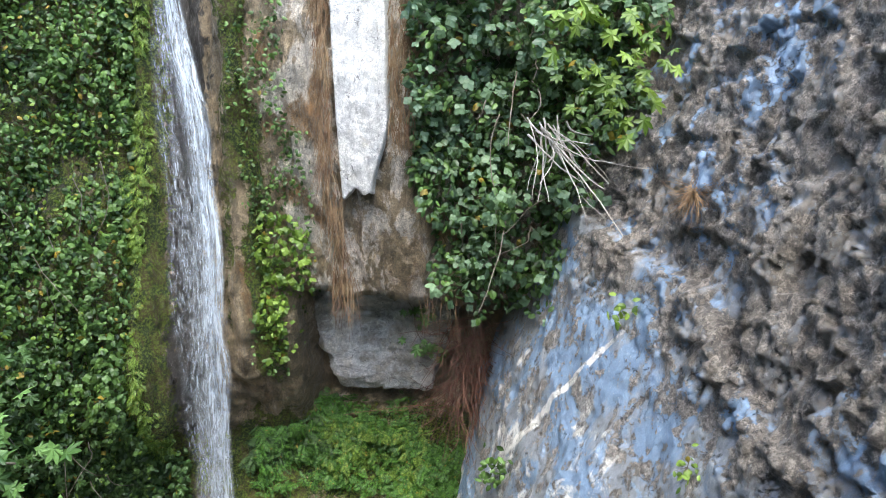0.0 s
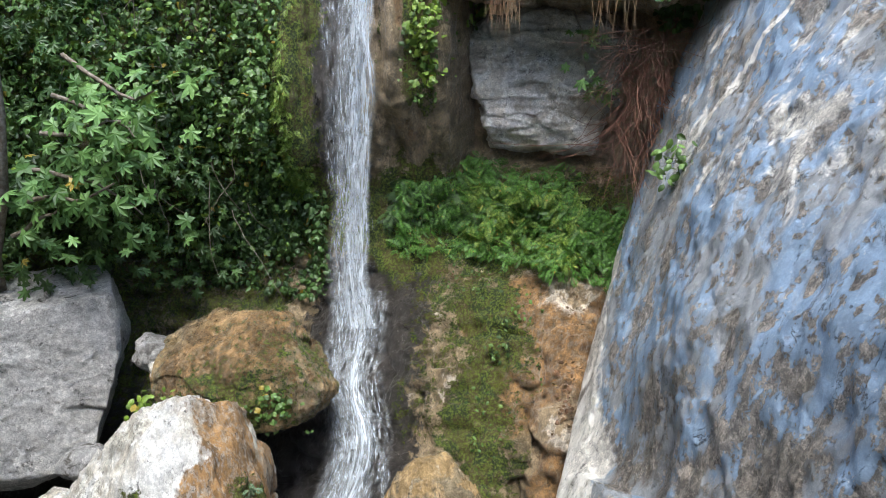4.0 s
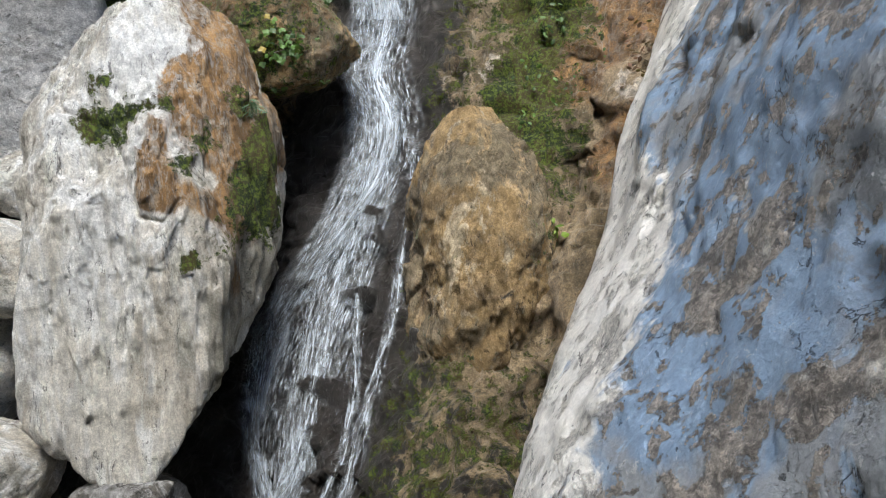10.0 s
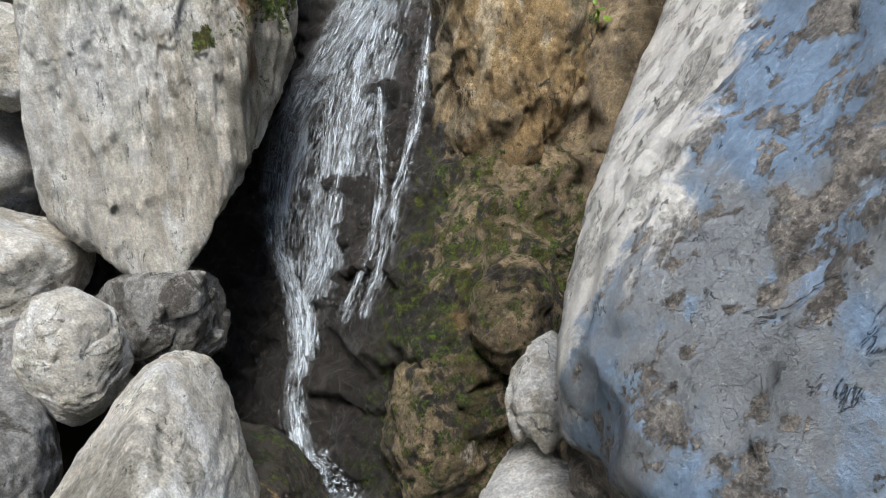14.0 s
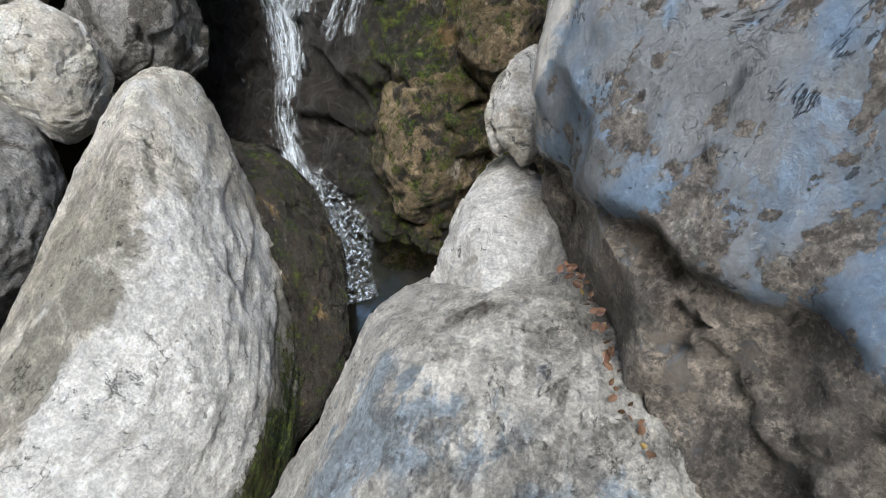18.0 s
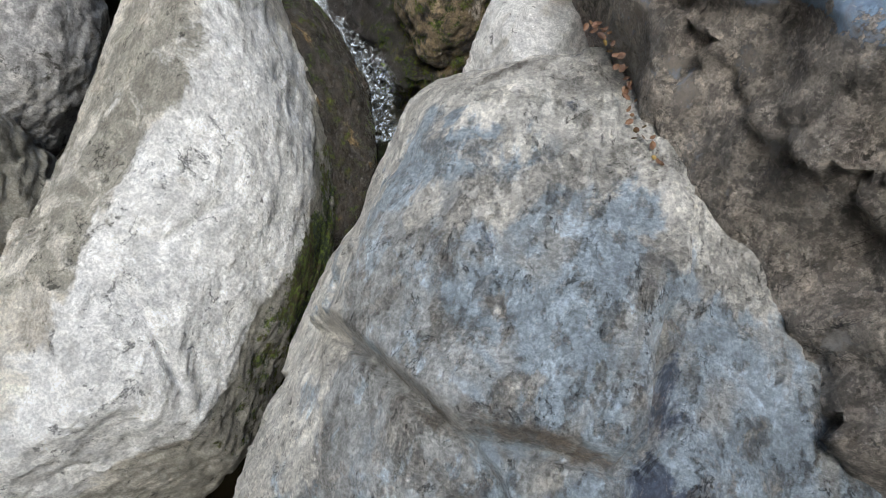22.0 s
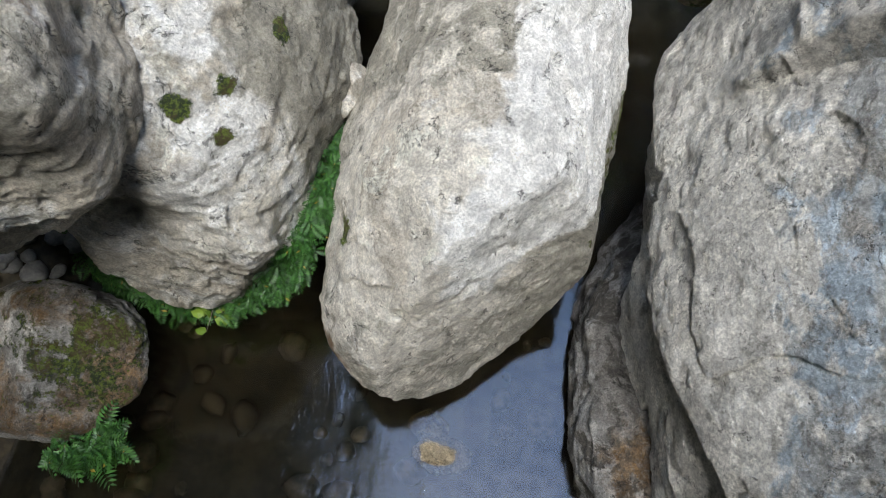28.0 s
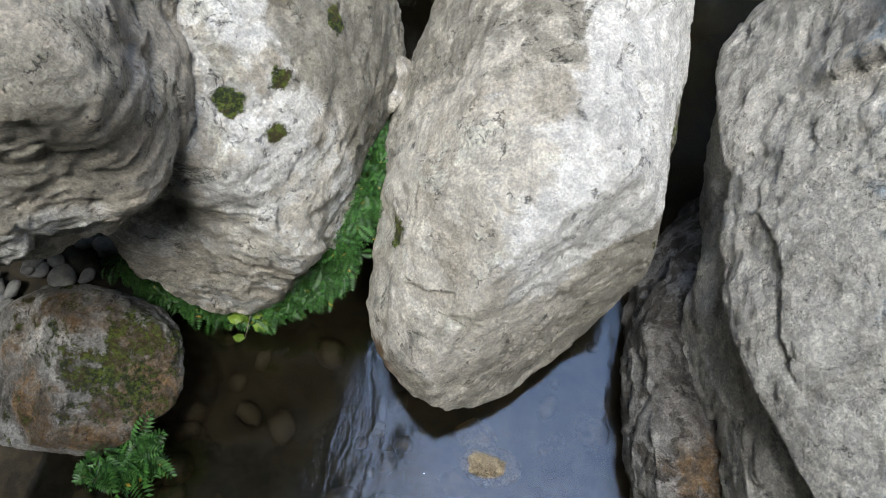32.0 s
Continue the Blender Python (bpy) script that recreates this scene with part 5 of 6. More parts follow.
waterfall = tagged(new("waterfall"), "tall thin white waterfall breaking over dark rock", "waterfall")
rs = np.random.RandomState(3)


def down(*rows):
    """Places x, z on the back cliff, as a path of x, y, z."""
    x, z = np.array(rows, float).T
    return np.stack([x, back_y(x, z) - 0.12, z], 1)


UPPER = [(-2.78, 7.0, 10.6), (-2.7, 6.95, 10.1), (-2.54, 6.75, 9.5), (-2.46, 6.6, 8.8), (-2.43, 6.45, 8.0), (-2.42, 6.3, 7.2), (-2.46, 6.22, 6.2), (-2.52, 6.18, 5.4), (-2.52, 6.1, 4.7), (-2.42, 5.95, 4.15)]
veil("upper_fall", UPPER, [0.1, 0.11, 0.11, 0.12, 0.13, 0.14, 0.15, 0.16, 0.18, 0.2], 3, rs, DENSE_VEIL, waterfall, 0.12, 9, 160)
veil("upper_spray", UPPER, [0.14, 0.15, 0.15, 0.16, 0.18, 0.19, 0.2, 0.22, 0.26, 0.3], 3, rs, SPRAY_VEIL, waterfall, 0.16, 9, 160)
strands_mesh("upper_threads", UPPER, [0.11, 0.12, 0.12, 0.13, 0.15, 0.16, 0.18, 0.2, 0.24, 0.28], 150, rs, (0.1, 0.4), (0.0012, 0.0035), FOAM, waterfall, 0.14)
veil("side_film", [(-2.95, 7.05, 10.3), (-2.84, 6.8, 9.3), (-2.78, 6.6, 8.2), (-2.74, 6.38, 7.2), (-2.72, 6.26, 6.3), (-2.7, 6.2, 5.5)], [0.1, 0.14, 0.17, 0.18, 0.17, 0.14], 2, rs, SPRAY_VEIL, waterfall, 0.05, 9, 100)
MIDDLE = down((-2.5, 4.5), (-2.4, 3.97), (-2.36, 3.69), (-2.2, 3.43), (-2.13, 3.14), (-2.25, 2.71), (-2.44, 2.38), (-2.66, 2.01), (-2.85, 1.56), (-2.93, 1.13), (-2.84, 0.79), (-2.56, 0.65), (-2.4, 0.39))
veil("white_core", MIDDLE, [0.14, 0.1, 0.13, 0.16, 0.13, 0.1, 0.09, 0.09, 0.11, 0.1, 0.09, 0.07, 0.06], 2, rs, DENSE_VEIL, waterfall, 0.1, 9, 160)
veil("cascade", MIDDLE, [0.32, 0.34, 0.4, 0.38, 0.34, 0.28, 0.26, 0.26, 0.28, 0.26, 0.2, 0.16, 0.12], 4, rs, SPRAY_VEIL, waterfall, 0.12, 13, 160)
strands_mesh("cascade_threads", MIDDLE, [0.2, 0.2, 0.26, 0.3, 0.28, 0.24, 0.2, 0.2, 0.22, 0.2, 0.16, 0.12, 0.1], 420, rs, (0.04, 0.16), (0.001, 0.0035), FOAM, waterfall, 0.13)
for name, path, half in (("side_trickle", down((-2.12, 3.45), (-1.9, 3.15), (-1.8, 2.81), (-1.8, 2.48), (-1.76, 2.13), (-1.78, 1.8), (-1.81, 1.5), (-1.84, 1.2), (-1.9, 0.9)), 0.055),
                         ("middle_trickle", down((-2.2, 2.9), (-2.22, 2.55), (-2.27, 2.14), (-2.25, 1.71), (-2.27, 1.38), (-2.3, 1.03), (-2.43, 0.69)), 0.09),
                         ("middle_trickle", down((-2.5, 2.2), (-2.52, 1.96), (-2.48, 1.63), (-2.48, 1.36), (-2.34, 1.09), (-2.41, 0.74)), 0.1),
                         ("middle_trickle", down((-2.1, 2.7), (-2.06, 2.09), (-1.96, 1.71), (-1.94, 1.37), (-1.96, 1.07), (-2.05, 0.8)), 0.06)):
    veil(name, path, np.linspace(0.6, 1.3, len(path)) * half, 2, rs, THIN_VEIL, waterfall, 0.1, 7, 100)
    strands_mesh("trickle_drops", path, np.linspace(0.8, 2.2, len(path)) * half, 130, rs, (0.03, 0.09), (0.001, 0.003), FOAM, waterfall, 0.1)
film = down((-2.2, 3.3), (-2.15, 2.7), (-2.2, 2.2), (-2.3, 1.7), (-2.35, 1.2), (-2.35, 0.8))
veil("rock_film", film, [0.2, 0.3, 0.36, 0.42, 0.42, 0.3], 2, rs, SPRAY_VEIL, waterfall, 0.09, 17, 110)
LOWER = np.concatenate([MIDDLE[-3:], [(-2.38, 3.14, 0.2), (-2.22, 2.86, 0.04), (-2.05, 2.66, -0.08), (-1.85, 2.35, -0.12), (-1.68, 2.1, -0.13)]])
veil("lower_run", LOWER, [0.16, 0.14, 0.12, 0.11, 0.12, 0.16, 0.22, 0.22], 3, rs, THIN_VEIL, waterfall, 0.18, 9, 90)
strands_mesh("lower_threads", LOWER, [0.18, 0.16, 0.14, 0.13, 0.14, 0.2, 0.26, 0.26], 200, rs, (0.03, 0.12), (0.0012, 0.004), FOAM, waterfall, 0.17)
# broken foam where the run meets the pool
u, v = np.meshgrid(np.linspace(0, 1, 40), np.linspace(-1, 1, 24), indexing="ij")
cx, cy, wide = -2.12 + 0.66 * u, 2.82 - 1.0 * u, 0.06 + 0.24 * np.sin(np.minimum(u * 1.25, 1) * 2.4)
p = np.stack([cx + 0.83 * v * wide, cy + 0.55 * v * wide, 0.0 * u - 0.1 - 0.05 * u], -1).reshape(-1, 3)
p[:, 2] += 0.006 * ridged(p * 7, 3) * np.clip(1.2 - u.ravel(), 0, 1)
foam = link_mesh("foam", p, grid_faces(40, 24), THIN_VEIL, waterfall)
set_uv(foam, np.stack([p[:, 0] * 0.8, p[:, 1] * 4.5], 1))
at = foam.data.color_attributes.new("edge", "FLOAT_COLOR", "POINT")
at.data.foreach_set("color", np.repeat((1 - np.abs(v).ravel() ** 3)[:, None], 4, 1).astype(np.float32).ravel())
tagged(foam, kind="stuff")

# ---- plants ----
LEAF_V = np.array([(0, 0, 0), (0, 0.5, 0.06), (0, 1, -0.05), (-0.3, 0.28, -0.03), (-0.27, 0.68, -0.07), (0.3, 0.28, -0.03), (0.27, 0.68, -0.07)], float)
LEAF_F = np.array([(0, 1, 3), (3, 1, 4), (4, 1, 2), (0, 5, 1), (5, 6, 1), (6, 2, 1)])


def lobed_leaf(lobes=5, depth=0.5):
    """A fig leaf: a fan of lobes round the middle, slightly dished."""
    rim = []
    for k in range(lobes * 4 + 1):
        t = k / (lobes * 4)
        a = math.radians(-125 + 250 * t)
        lobe = 0.5 + 0.5 * math.cos(2 * math.pi * (t * lobes - 0.5))
        r = (1 - depth + depth * lobe) * (0.62 + 0.38 * math.cos(a * 0.62))
        rim.append((math.sin(a) * r * 0.55, 0.4 + math.cos(a) * r * 0.6, -0.1 * r * r + 0.03 * math.cos(lobes * 2 * math.pi * t)))
    v = [(0, 0.36, 0.03)] + rim + [(0, 0.0, 0)]
    n = len(rim)
    f = [(0, k + 1, k + 2) for k in range(n - 1)] + [(0, n, n + 1), (0, n + 1, 1)]
    return np.array(v), np.array(f)[:, ::-1]


FIG_V, FIG_F = lobed_leaf()
IVY_V, IVY_F = lobed_leaf(3, 0.3)


def frond(pairs=9):
    """A fern frond: paired leaflets along a drooping stalk."""
    v, f = [], []
    for k in range(pairs):
        t = (k + 1) / pairs
        y, z, w = t, -0.25 * t * t, 0.34 * math.sin(math.pi * (0.12 + 0.85 * (1 - t))) + 0.03
        for s in (-1, 1):
            b = len(v)
            h = 0.42 / pairs
            v += [(0, y, z), (s * w * 0.5, y + 0.05 + h, z - 0.02), (s * w, y + 0.1, z - 0.08), (s * w * 0.5, y + 0.02 - h, z - 0.03)]
            f += [(b, b + 1, b + 2), (b, b + 2, b + 3)]
    return np.array(v), np.array(f)


FERN_V, FERN_F = frond()


def unit(v):
    return v / np.maximum(np.linalg.norm(v, axis=-1, keepdims=True), 1e-9)


def leaf_frames(normal, tip):
    y = unit(tip - (tip * normal).sum(1, keepdims=True) * normal)
    return np.stack([np.cross(y, normal), y, normal], 2)


def foliage(name, place, normal, size, rs, material, shape=(LEAF_V, LEAF_F), parent=None, droop=0.8, wild=0.6):
    """A joined mesh of many leaves at places, facing about their normals, tips hanging."""
    n = len(place)
    nn = unit(normal + wild * rs.normal(size=(n, 3)))
    tip = np.stack([rs.normal(size=n) * 0.8, rs.normal(size=n) * 0.4, -droop + 0.5 * rs.normal(size=n)], 1)
    fr = leaf_frames(nn, tip)
    v, f = shape
    pts = place[:, None] + size[:, None, None] * np.einsum("nij,vj->nvi", fr, v)
    faces = (f[None] + (np.arange(n) * len(v))[:, None, None]).reshape(-1, 3)
    return link_mesh(name, pts.reshape(-1, 3), faces, material, parent, smooth=False)


def on_back(rs, n, x0, x1, z0, z1, deep, keep=None, seed=0.0, lump=1.6):
    """Places before the back cliff, in lumps up to `deep` metres thick."""
    x, z = rs.uniform(x0, x1, n), rs.uniform(z0, z1, n)
    q = np.stack([x, z, np.full(n, seed)], 1)
    thick = deep * np.clip(0.55 + 0.7 * fbm(q * lump, 3), 0.02, 1.3)
    ok = rs.uniform(size=n) < np.clip(0.75 + 0.9 * fbm(q * 2.3 + 9, 2), 0.12, 1)
    if keep is not None:
        ok &= keep(x, z, perlin(q * 1.7 + 3))
    x, z, thick = x[ok], z[ok], thick[ok]
    t = rs.uniform(size=len(x)) ** 0.6
    p = np.stack([x, back_y(x, z) - 0.03 - t * thick, z], 1)
    return p, np.tile((0.0, -0.8, 0.55), (len(x), 1))


GREEN_DARK = leaf_material("dark_leaves", (0.018, 0.042, 0.011), (0.075, 0.15, 0.037), share=0.012)
GREEN_MID = leaf_material("ivy_leaves", (0.024, 0.056, 0.011), (0.115, 0.21, 0.045), share=0.015)
GREEN_LIGHT = leaf_material("young_leaves", (0.07, 0.13, 0.012), (0.2, 0.3, 0.04), share=0.02)
GREEN_FIG = leaf_material("fig_leaves", (0.06, 0.13, 0.03), (0.17, 0.31, 0.09), share=0.004)
GREEN_GREY = leaf_material("grey_green_leaves", (0.05, 0.1, 0.05), (0.16, 0.25, 0.13), share=0.01)
GREEN_FERN = leaf_material("fern_leaves", (0.025, 0.075, 0.01), (0.10, 0.24, 0.03), share=0.01)
GREEN_MAIDEN = leaf_material("maidenhair_leaves", (0.015, 0.055, 0.012), (0.06, 0.165, 0.03), share=0.01)
STRAW = plain_material("dry_straw", (0.16, 0.085, 0.04), (0.36, 0.25, 0.14), 6, 0.8)
BARK = plain_material("grey_bark", (0.10, 0.075, 0.05), (0.22, 0.19, 0.15), 20, 0.85)
DEAD_WOOD = plain_material("bleached_wood", (0.36, 0.32, 0.27), (0.58, 0.54, 0.48), 25, 0.8)


def plant(name, label, category, kind=""):
    return tagged(new(name), label, category, kind=kind)


def tube(points, radius, sides=6):
    """Arrays of a tapering bent tube."""
    p = np.array(points, float)
    r = np.broadcast_to(radius, (len(p),)) if np.ndim(radius) else np.linspace(radius, radius * 0.35, len(p))
    t = unit(np.gradient(p, axis=0))
    a = unit(np.cross(t, (0.3, 0.5, 0.81)))
    b = np.cross(t, a)
    k = np.arange(sides) * 2 * math.pi / sides
    ring = np.cos(k)[None, :, None] * a[:, None] + np.sin(k)[None, :, None] * b[:, None]
    v = (p[:, None] + r[:, None, None] * ring).reshape(-1, 3)
    i, j = np.meshgrid(np.arange(len(p) - 1), np.arange(sides), indexing="ij")
    n = (j + 1) % sides
    return v, np.stack([i * sides + j, i * sides + n, (i + 1) * sides + n, (i + 1) * sides + j], -1).reshape(-1, 4)


def tubes(name, lines, radius, material, parent=None):
    vs, fs, base = [], [], 0
    for k, line in enumerate(lines):
        v, f = tube(line, radius[k] if np.ndim(radius) else radius, 5)
        vs.append(v)
        fs.append(f + base)
        base += len(v)
    return link_mesh(name, np.concatenate(vs), np.concatenate(fs), material, parent)


def wander(rs, a, step_vec, n, jitter):
    out = [np.array(a, float)]
    d = np.array(step_vec, float)
    for _ in range(n):
        d = d + rs.normal(size=3) * jitter
        out.append(out[-1] + d)
    return out


rs = np.random.RandomState(11)
# the green wall beside the fall
left_edge = lambda x, z, w: x < -3.22 + 0.03 * (z - 8) + 0.1 * w
wall_plants = plant("wall_creeper", "dense green creepers covering the cliff beside the fall", "creeper")
for name, mat, n, size, deep, seed, shp in (("dark_leaves", GREEN_DARK, 15000, (0.05, 0.09), 0.4, 1.0, (LEAF_V, LEAF_F)), ("ivy_leaves", GREEN_MID, 17000, (0.04, 0.085), 0.5, 1.0, (LEAF_V, LEAF_F)),
                                            ("lobed_leaves", GREEN_MID, 5500, (0.06, 0.11), 0.52, 1.0, (IVY_V, IVY_F)), ("young_leaves", GREEN_LIGHT, 3200, (0.035, 0.07), 0.54, 4.0, (LEAF_V, LEAF_F))):
    p, nn = on_back(rs, n, -7.2, -3.0, 4.75, 11.4, deep, left_edge, seed)
    tagged(foliage(name, p, nn, rs.uniform(*size, len(p)), rs, mat, shp, wall_plants), kind="stuff")
p, nn = on_back(rs, 5200, -3.5, -3.0, 5.4, 11.2, 0.12, lambda x, z, w: np.abs(x + 3.2 - 0.03 * (z - 8)) < 0.13 + 0.1 * w, 7.0)
tagged(foliage("bright_moss_fronds", p, nn, rs.uniform(0.04, 0.09, len(p)), rs, GREEN_LIGHT, (FERN_V, FERN_F), wall_plants, 1.5, 0.4), kind="stuff")
tubes("bare_stem", [wander(rs, (x, back_y(np.array([x]), np.array([z]))[0] - 0.4, z), (0.02 * rs.normal(), 0.01, -0.09), 7, 0.02) for x, z in zip(rs.uniform(-5.5, -3.4, 40), rs.uniform(5.2, 9.5, 40))], 0.006, BARK, wall_plants)

# the fig tree over the grey boulder
fig = plant("fig_tree", "leafy fig tree with broad lobed leaves on the slope", "tree")
tubes("trunk", [[(-6.4, 5.2, 4.2), (-6.1, 5.0, 4.9), (-5.7, 4.9, 5.6), (-5.4, 4.8, 6.4), (-5.3, 4.8, 7.2)]], 0.07, BARK, fig)
limbs = [wander(rs, (-5.7 + 0.2 * k, 4.9, 5.2 + 0.35 * k), (0.16 + 0.03 * rs.normal(), 0.02 * rs.normal(), 0.03 - 0.02 * k), 7, 0.03) for k in range(6)]
for line in limbs:
    tubes("limb", [line], 0.025, BARK, fig)


def leaf_objects(shape, material, count, centers, spread, size, rs, parent, normal=(0, -0.7, 0.7)):
    """Large leaves, each an object of its own on a few shared meshes."""
    meshes = []
    for k in range(4):
        v, f = shape
        w = v.copy()
        w[:, 2] += 0.12 * (k - 1.5) * (v[:, 1] - 0.4) ** 2 + 0.05 * k * v[:, 0]
        me = bpy.data.meshes.new("leaf")
        me.from_pydata(w.tolist(), [], f.tolist())
        me.materials.append(material)
        meshes.append(me)
    c = np.array(centers)[rs.randint(len(centers), size=count)] + rs.normal(size=(count, 3)) * spread
    nn = unit(np.array(normal) + 0.45 * rs.normal(size=(count, 3)))
    tip = np.stack([rs.normal(size=count), rs.normal(size=count) * 0.4, -0.7 + 0.4 * rs.normal(size=count)], 1)
    fr = leaf_frames(nn, tip)
    for k in range(count):
        ob = new("leaf", meshes[k % 4])
        s = rs.uniform(*size)
        ob.matrix_world = Matrix.Translation(c[k].tolist()) @ Matrix((fr[k] * s).tolist()).to_4x4()
        ob.parent = parent


knots = [p for line in limbs for p in line[2:]]
leaf_objects((FIG_V, FIG_F), GREEN_FIG, 230, knots, (0.22, 0.16, 0.2), (0.14, 0.24), rs, fig)
p, nn = on_back(rs, 2600, -7, -4.1, 4.4, 7.6, 0.95, lambda x, z, w: z + 0.4 * x < 5.2 + 0.8 * w, 2.0)
tagged(foliage("crown_leaves", p, nn, rs.uniform(0.1, 0.18, len(p)), rs, GREEN_DARK, (FIG_V, FIG_F), fig), kind="stuff")

# plants at the fall's other side and under the ledge
herbs = plant("ledge_herbs", "fresh green herbs growing beside the waterfall", "plant")
for name, mat, n, box, deep, size, shp in (("leaves", GREEN_LIGHT, 900, (-1.95, -1.35, 6.7, 8.3), 0.3, (0.05, 0.1), (IVY_V, IVY_F)), ("small_leaves", GREEN_MID, 1500, (-2.05, -1.3, 6.5, 9.2), 0.25, (0.03, 0.07), (LEAF_V, LEAF_F)),
                                           ("upper_leaves", GREEN_MID, 500, (-2.1, -1.5, 9.2, 11), 0.2, (0.03, 0.07), (LEAF_V, LEAF_F))):
    p, nn = on_back(rs, n, *box, deep, None, 5.0)
    tagged(foliage(name, p, nn, rs.uniform(*size, len(p)), rs, mat, shp, herbs), kind="stuff")
ferns = plant("fern_bank", "bank of bright green ferns under the grey ledge", "fern")
for name, mat, n, box, size, deep in (("fronds", GREEN_FERN, 4600, (-2.2, 0.3, 4.85, 5.85), (0.06, 0.14), 0.38), ("bright_fronds", GREEN_LIGHT, 1100, (-1.5, -0.2, 4.95, 5.6), (0.06, 0.13), 0.42), ("dark_fronds", GREEN_DARK, 1500, (-2.3, -1.3, 5.2, 6.6), (0.1, 0.2), 0.2)):
    p, nn = on_back(rs, n, *box, deep, lambda x, z, w: z < 5.75 + 0.4 * w - 0.1 * np.abs(x + 1), 6.0)
    tagged(foliage(name, p, nn, rs.uniform(*size, len(p)), rs, mat, (FERN_V, FERN_F), ferns, 0.9, 0.5), kind="stuff")
p, nn = on_back(rs, 2600, -4.4, -2.9, 4.3, 5.5, 0.25, lambda x, z, w: x < -2.95 + 0.1 * w, 8.0)
tagged(foliage("shade_leaves", p, nn, rs.uniform(0.05, 0.1, len(p)), rs, GREEN_DARK, (LEAF_V, LEAF_F), ferns), kind="stuff")

slope = plant("slope_moss", "cushions of moss and small herbs on the ochre slope", "moss")
for name, mat, n, box, deep, size in (("small_leaves", GREEN_MID, 1500, (-2.0, -0.4, 2.9, 4.95), 0.07, (0.015, 0.04)), ("dark_small_leaves", GREEN_DARK, 1200, (-2.0, -0.6, 2.9, 5.0), 0.05, (0.015, 0.04))):
    p, nn = on_back(rs, n, *box, deep, lambda x, z, w: np.abs(x + 1.0 + 0.12 * (z - 4)) < 0.1 + 0.9 * w + 0.15 * (z - 3), 14.0, 3.0)
    tagged(foliage(name, p, nn, rs.uniform(*size, len(p)), rs, mat, (LEAF_V, LEAF_F), slope), kind="stuff")

# the bush on the overhang
bush = plant("overhang_bush", "thick green bush hanging over the cliff edge", "bush")
in_bush = lambda x, z, w: (np.hypot((x - 0.72) / 1.05, (z - 9.1) / 1.85) < 1.0 + 0.22 * w) | ((z > 10) & (x > -0.3))
for name, mat, n, size, deep, shp in (("dark_leaves", GREEN_DARK, 7000, (0.06, 0.1), 0.55, (LEAF_V, LEAF_F)), ("leaves", GREEN_MID, 5200, (0.05, 0.1), 0.7, (LEAF_V, LEAF_F)), ("lobed_leaves", GREEN_GREY, 2600, (0.07, 0.13), 0.8, (IVY_V, IVY_F))):
    p, nn = on_back(rs, n, -0.35, 1.85, 7.1, 11.3, deep, in_bush, 12.0, 2.2)
    tagged(foliage(name, p, nn, rs.uniform(*size, len(p)), rs, mat, shp, bush), kind="stuff")
leaf_objects((FIG_V, FIG_F), GREEN_LIGHT, 60, [(1.25, 5.2, 9.75), (1.45, 5.15, 9.6), (1.5, 5.1, 9.95), (1.1, 5.2, 10.2)], (0.16, 0.1, 0.14), (0.12, 0.2), rs, bush)
for a in rs.uniform(-0.1, 1.3, 14):
    tubes("branch", [wander(rs, (a, 5.75, rs.uniform(8.3, 10)), (0.03 * rs.normal(), -0.04, -0.07), 6, 0.03)], 0.008, BARK, bush)
roots = plant("dead_branches", "bleached bare branches hanging from the bush", "branch")
for k in range(22):
    a = np.array((0.85 + 0.12 * rs.normal(), 5.35 + 0.06 * rs.normal(), 9.3 + 0.05 * rs.normal()))
    tubes("dead_branch", [wander(rs, a, (0.03 * rs.uniform() + 0.015, -0.012, -0.02 - 0.03 * rs.uniform()), 12, 0.007) if k % 2 else wander(rs, a, (0.012 * rs.normal() + 0.012, -0.015, -0.05), 9, 0.008)], rs.uniform(0.005, 0.011), DEAD_WOOD, roots)

# dry grass and roots that hang down the column
straw = plant("hanging_straw", "dry brown grass and roots hanging down the tufa", "dry grass")
for x0, x1, z0, z1, n in ((-1.2, -1.04, 8.4, 11, 260), (-0.48, -0.25, 9.2, 11, 180), (-1.1, -0.98, 7.5, 8.6, 90), (-1.15, -0.85, 7.5, 7.8, 40), (-0.3, 0.2, 7.45, 7.6, 20)):
    lines = []
    for x, z in zip(rs.uniform(x0, x1, n), rs.uniform(z0, z1, n)):
        y = back_y(np.array([x]), np.array([z]))[0] - 0.1 - 0.08 * rs.uniform()
        lines.append(wander(rs, (x, y, z), (0.01 * rs.normal(), -0.004, -0.05 - 0.04 * rs.uniform()), 5, 0.008))
    tagged(tubes("straw_bundle", lines, 0.004, STRAW, straw), kind="stuff")


def tuft(name, label, place, count, reach, material, rs, width=0.004, up=(0, -0.5, 0.6)):
    """A small tuft of blades."""
    t = plant(name, label, "tuft")
    lines = [wander(rs, np.array(place) + rs.normal(size=3) * 0.02, unit(np.array(up) + 0.5 * rs.normal(size=3)) * reach / 5, 5, 0.006) for _ in range(count)]
    tagged(tubes("blades", lines, width, material, t), kind="stuff")
    return t


def herb(name, label, place, count, reach, size, material, rs, shape=(LEAF_V, LEAF_F), normal=(0, -0.6, 0.7)):
    t = plant(name, label, "plant")
    c = np.array(place) + rs.normal(size=(count, 3)) * np.array(reach)
    foliage("leaves", c, np.tile(normal, (count, 1)), rs.uniform(*size, count), rs, material, shape, t)
    tubes("stem", [[np.array(place) + (0, 0.05, -0.02), q] for q in c[:6]], 0.003, BARK, t)
    return t


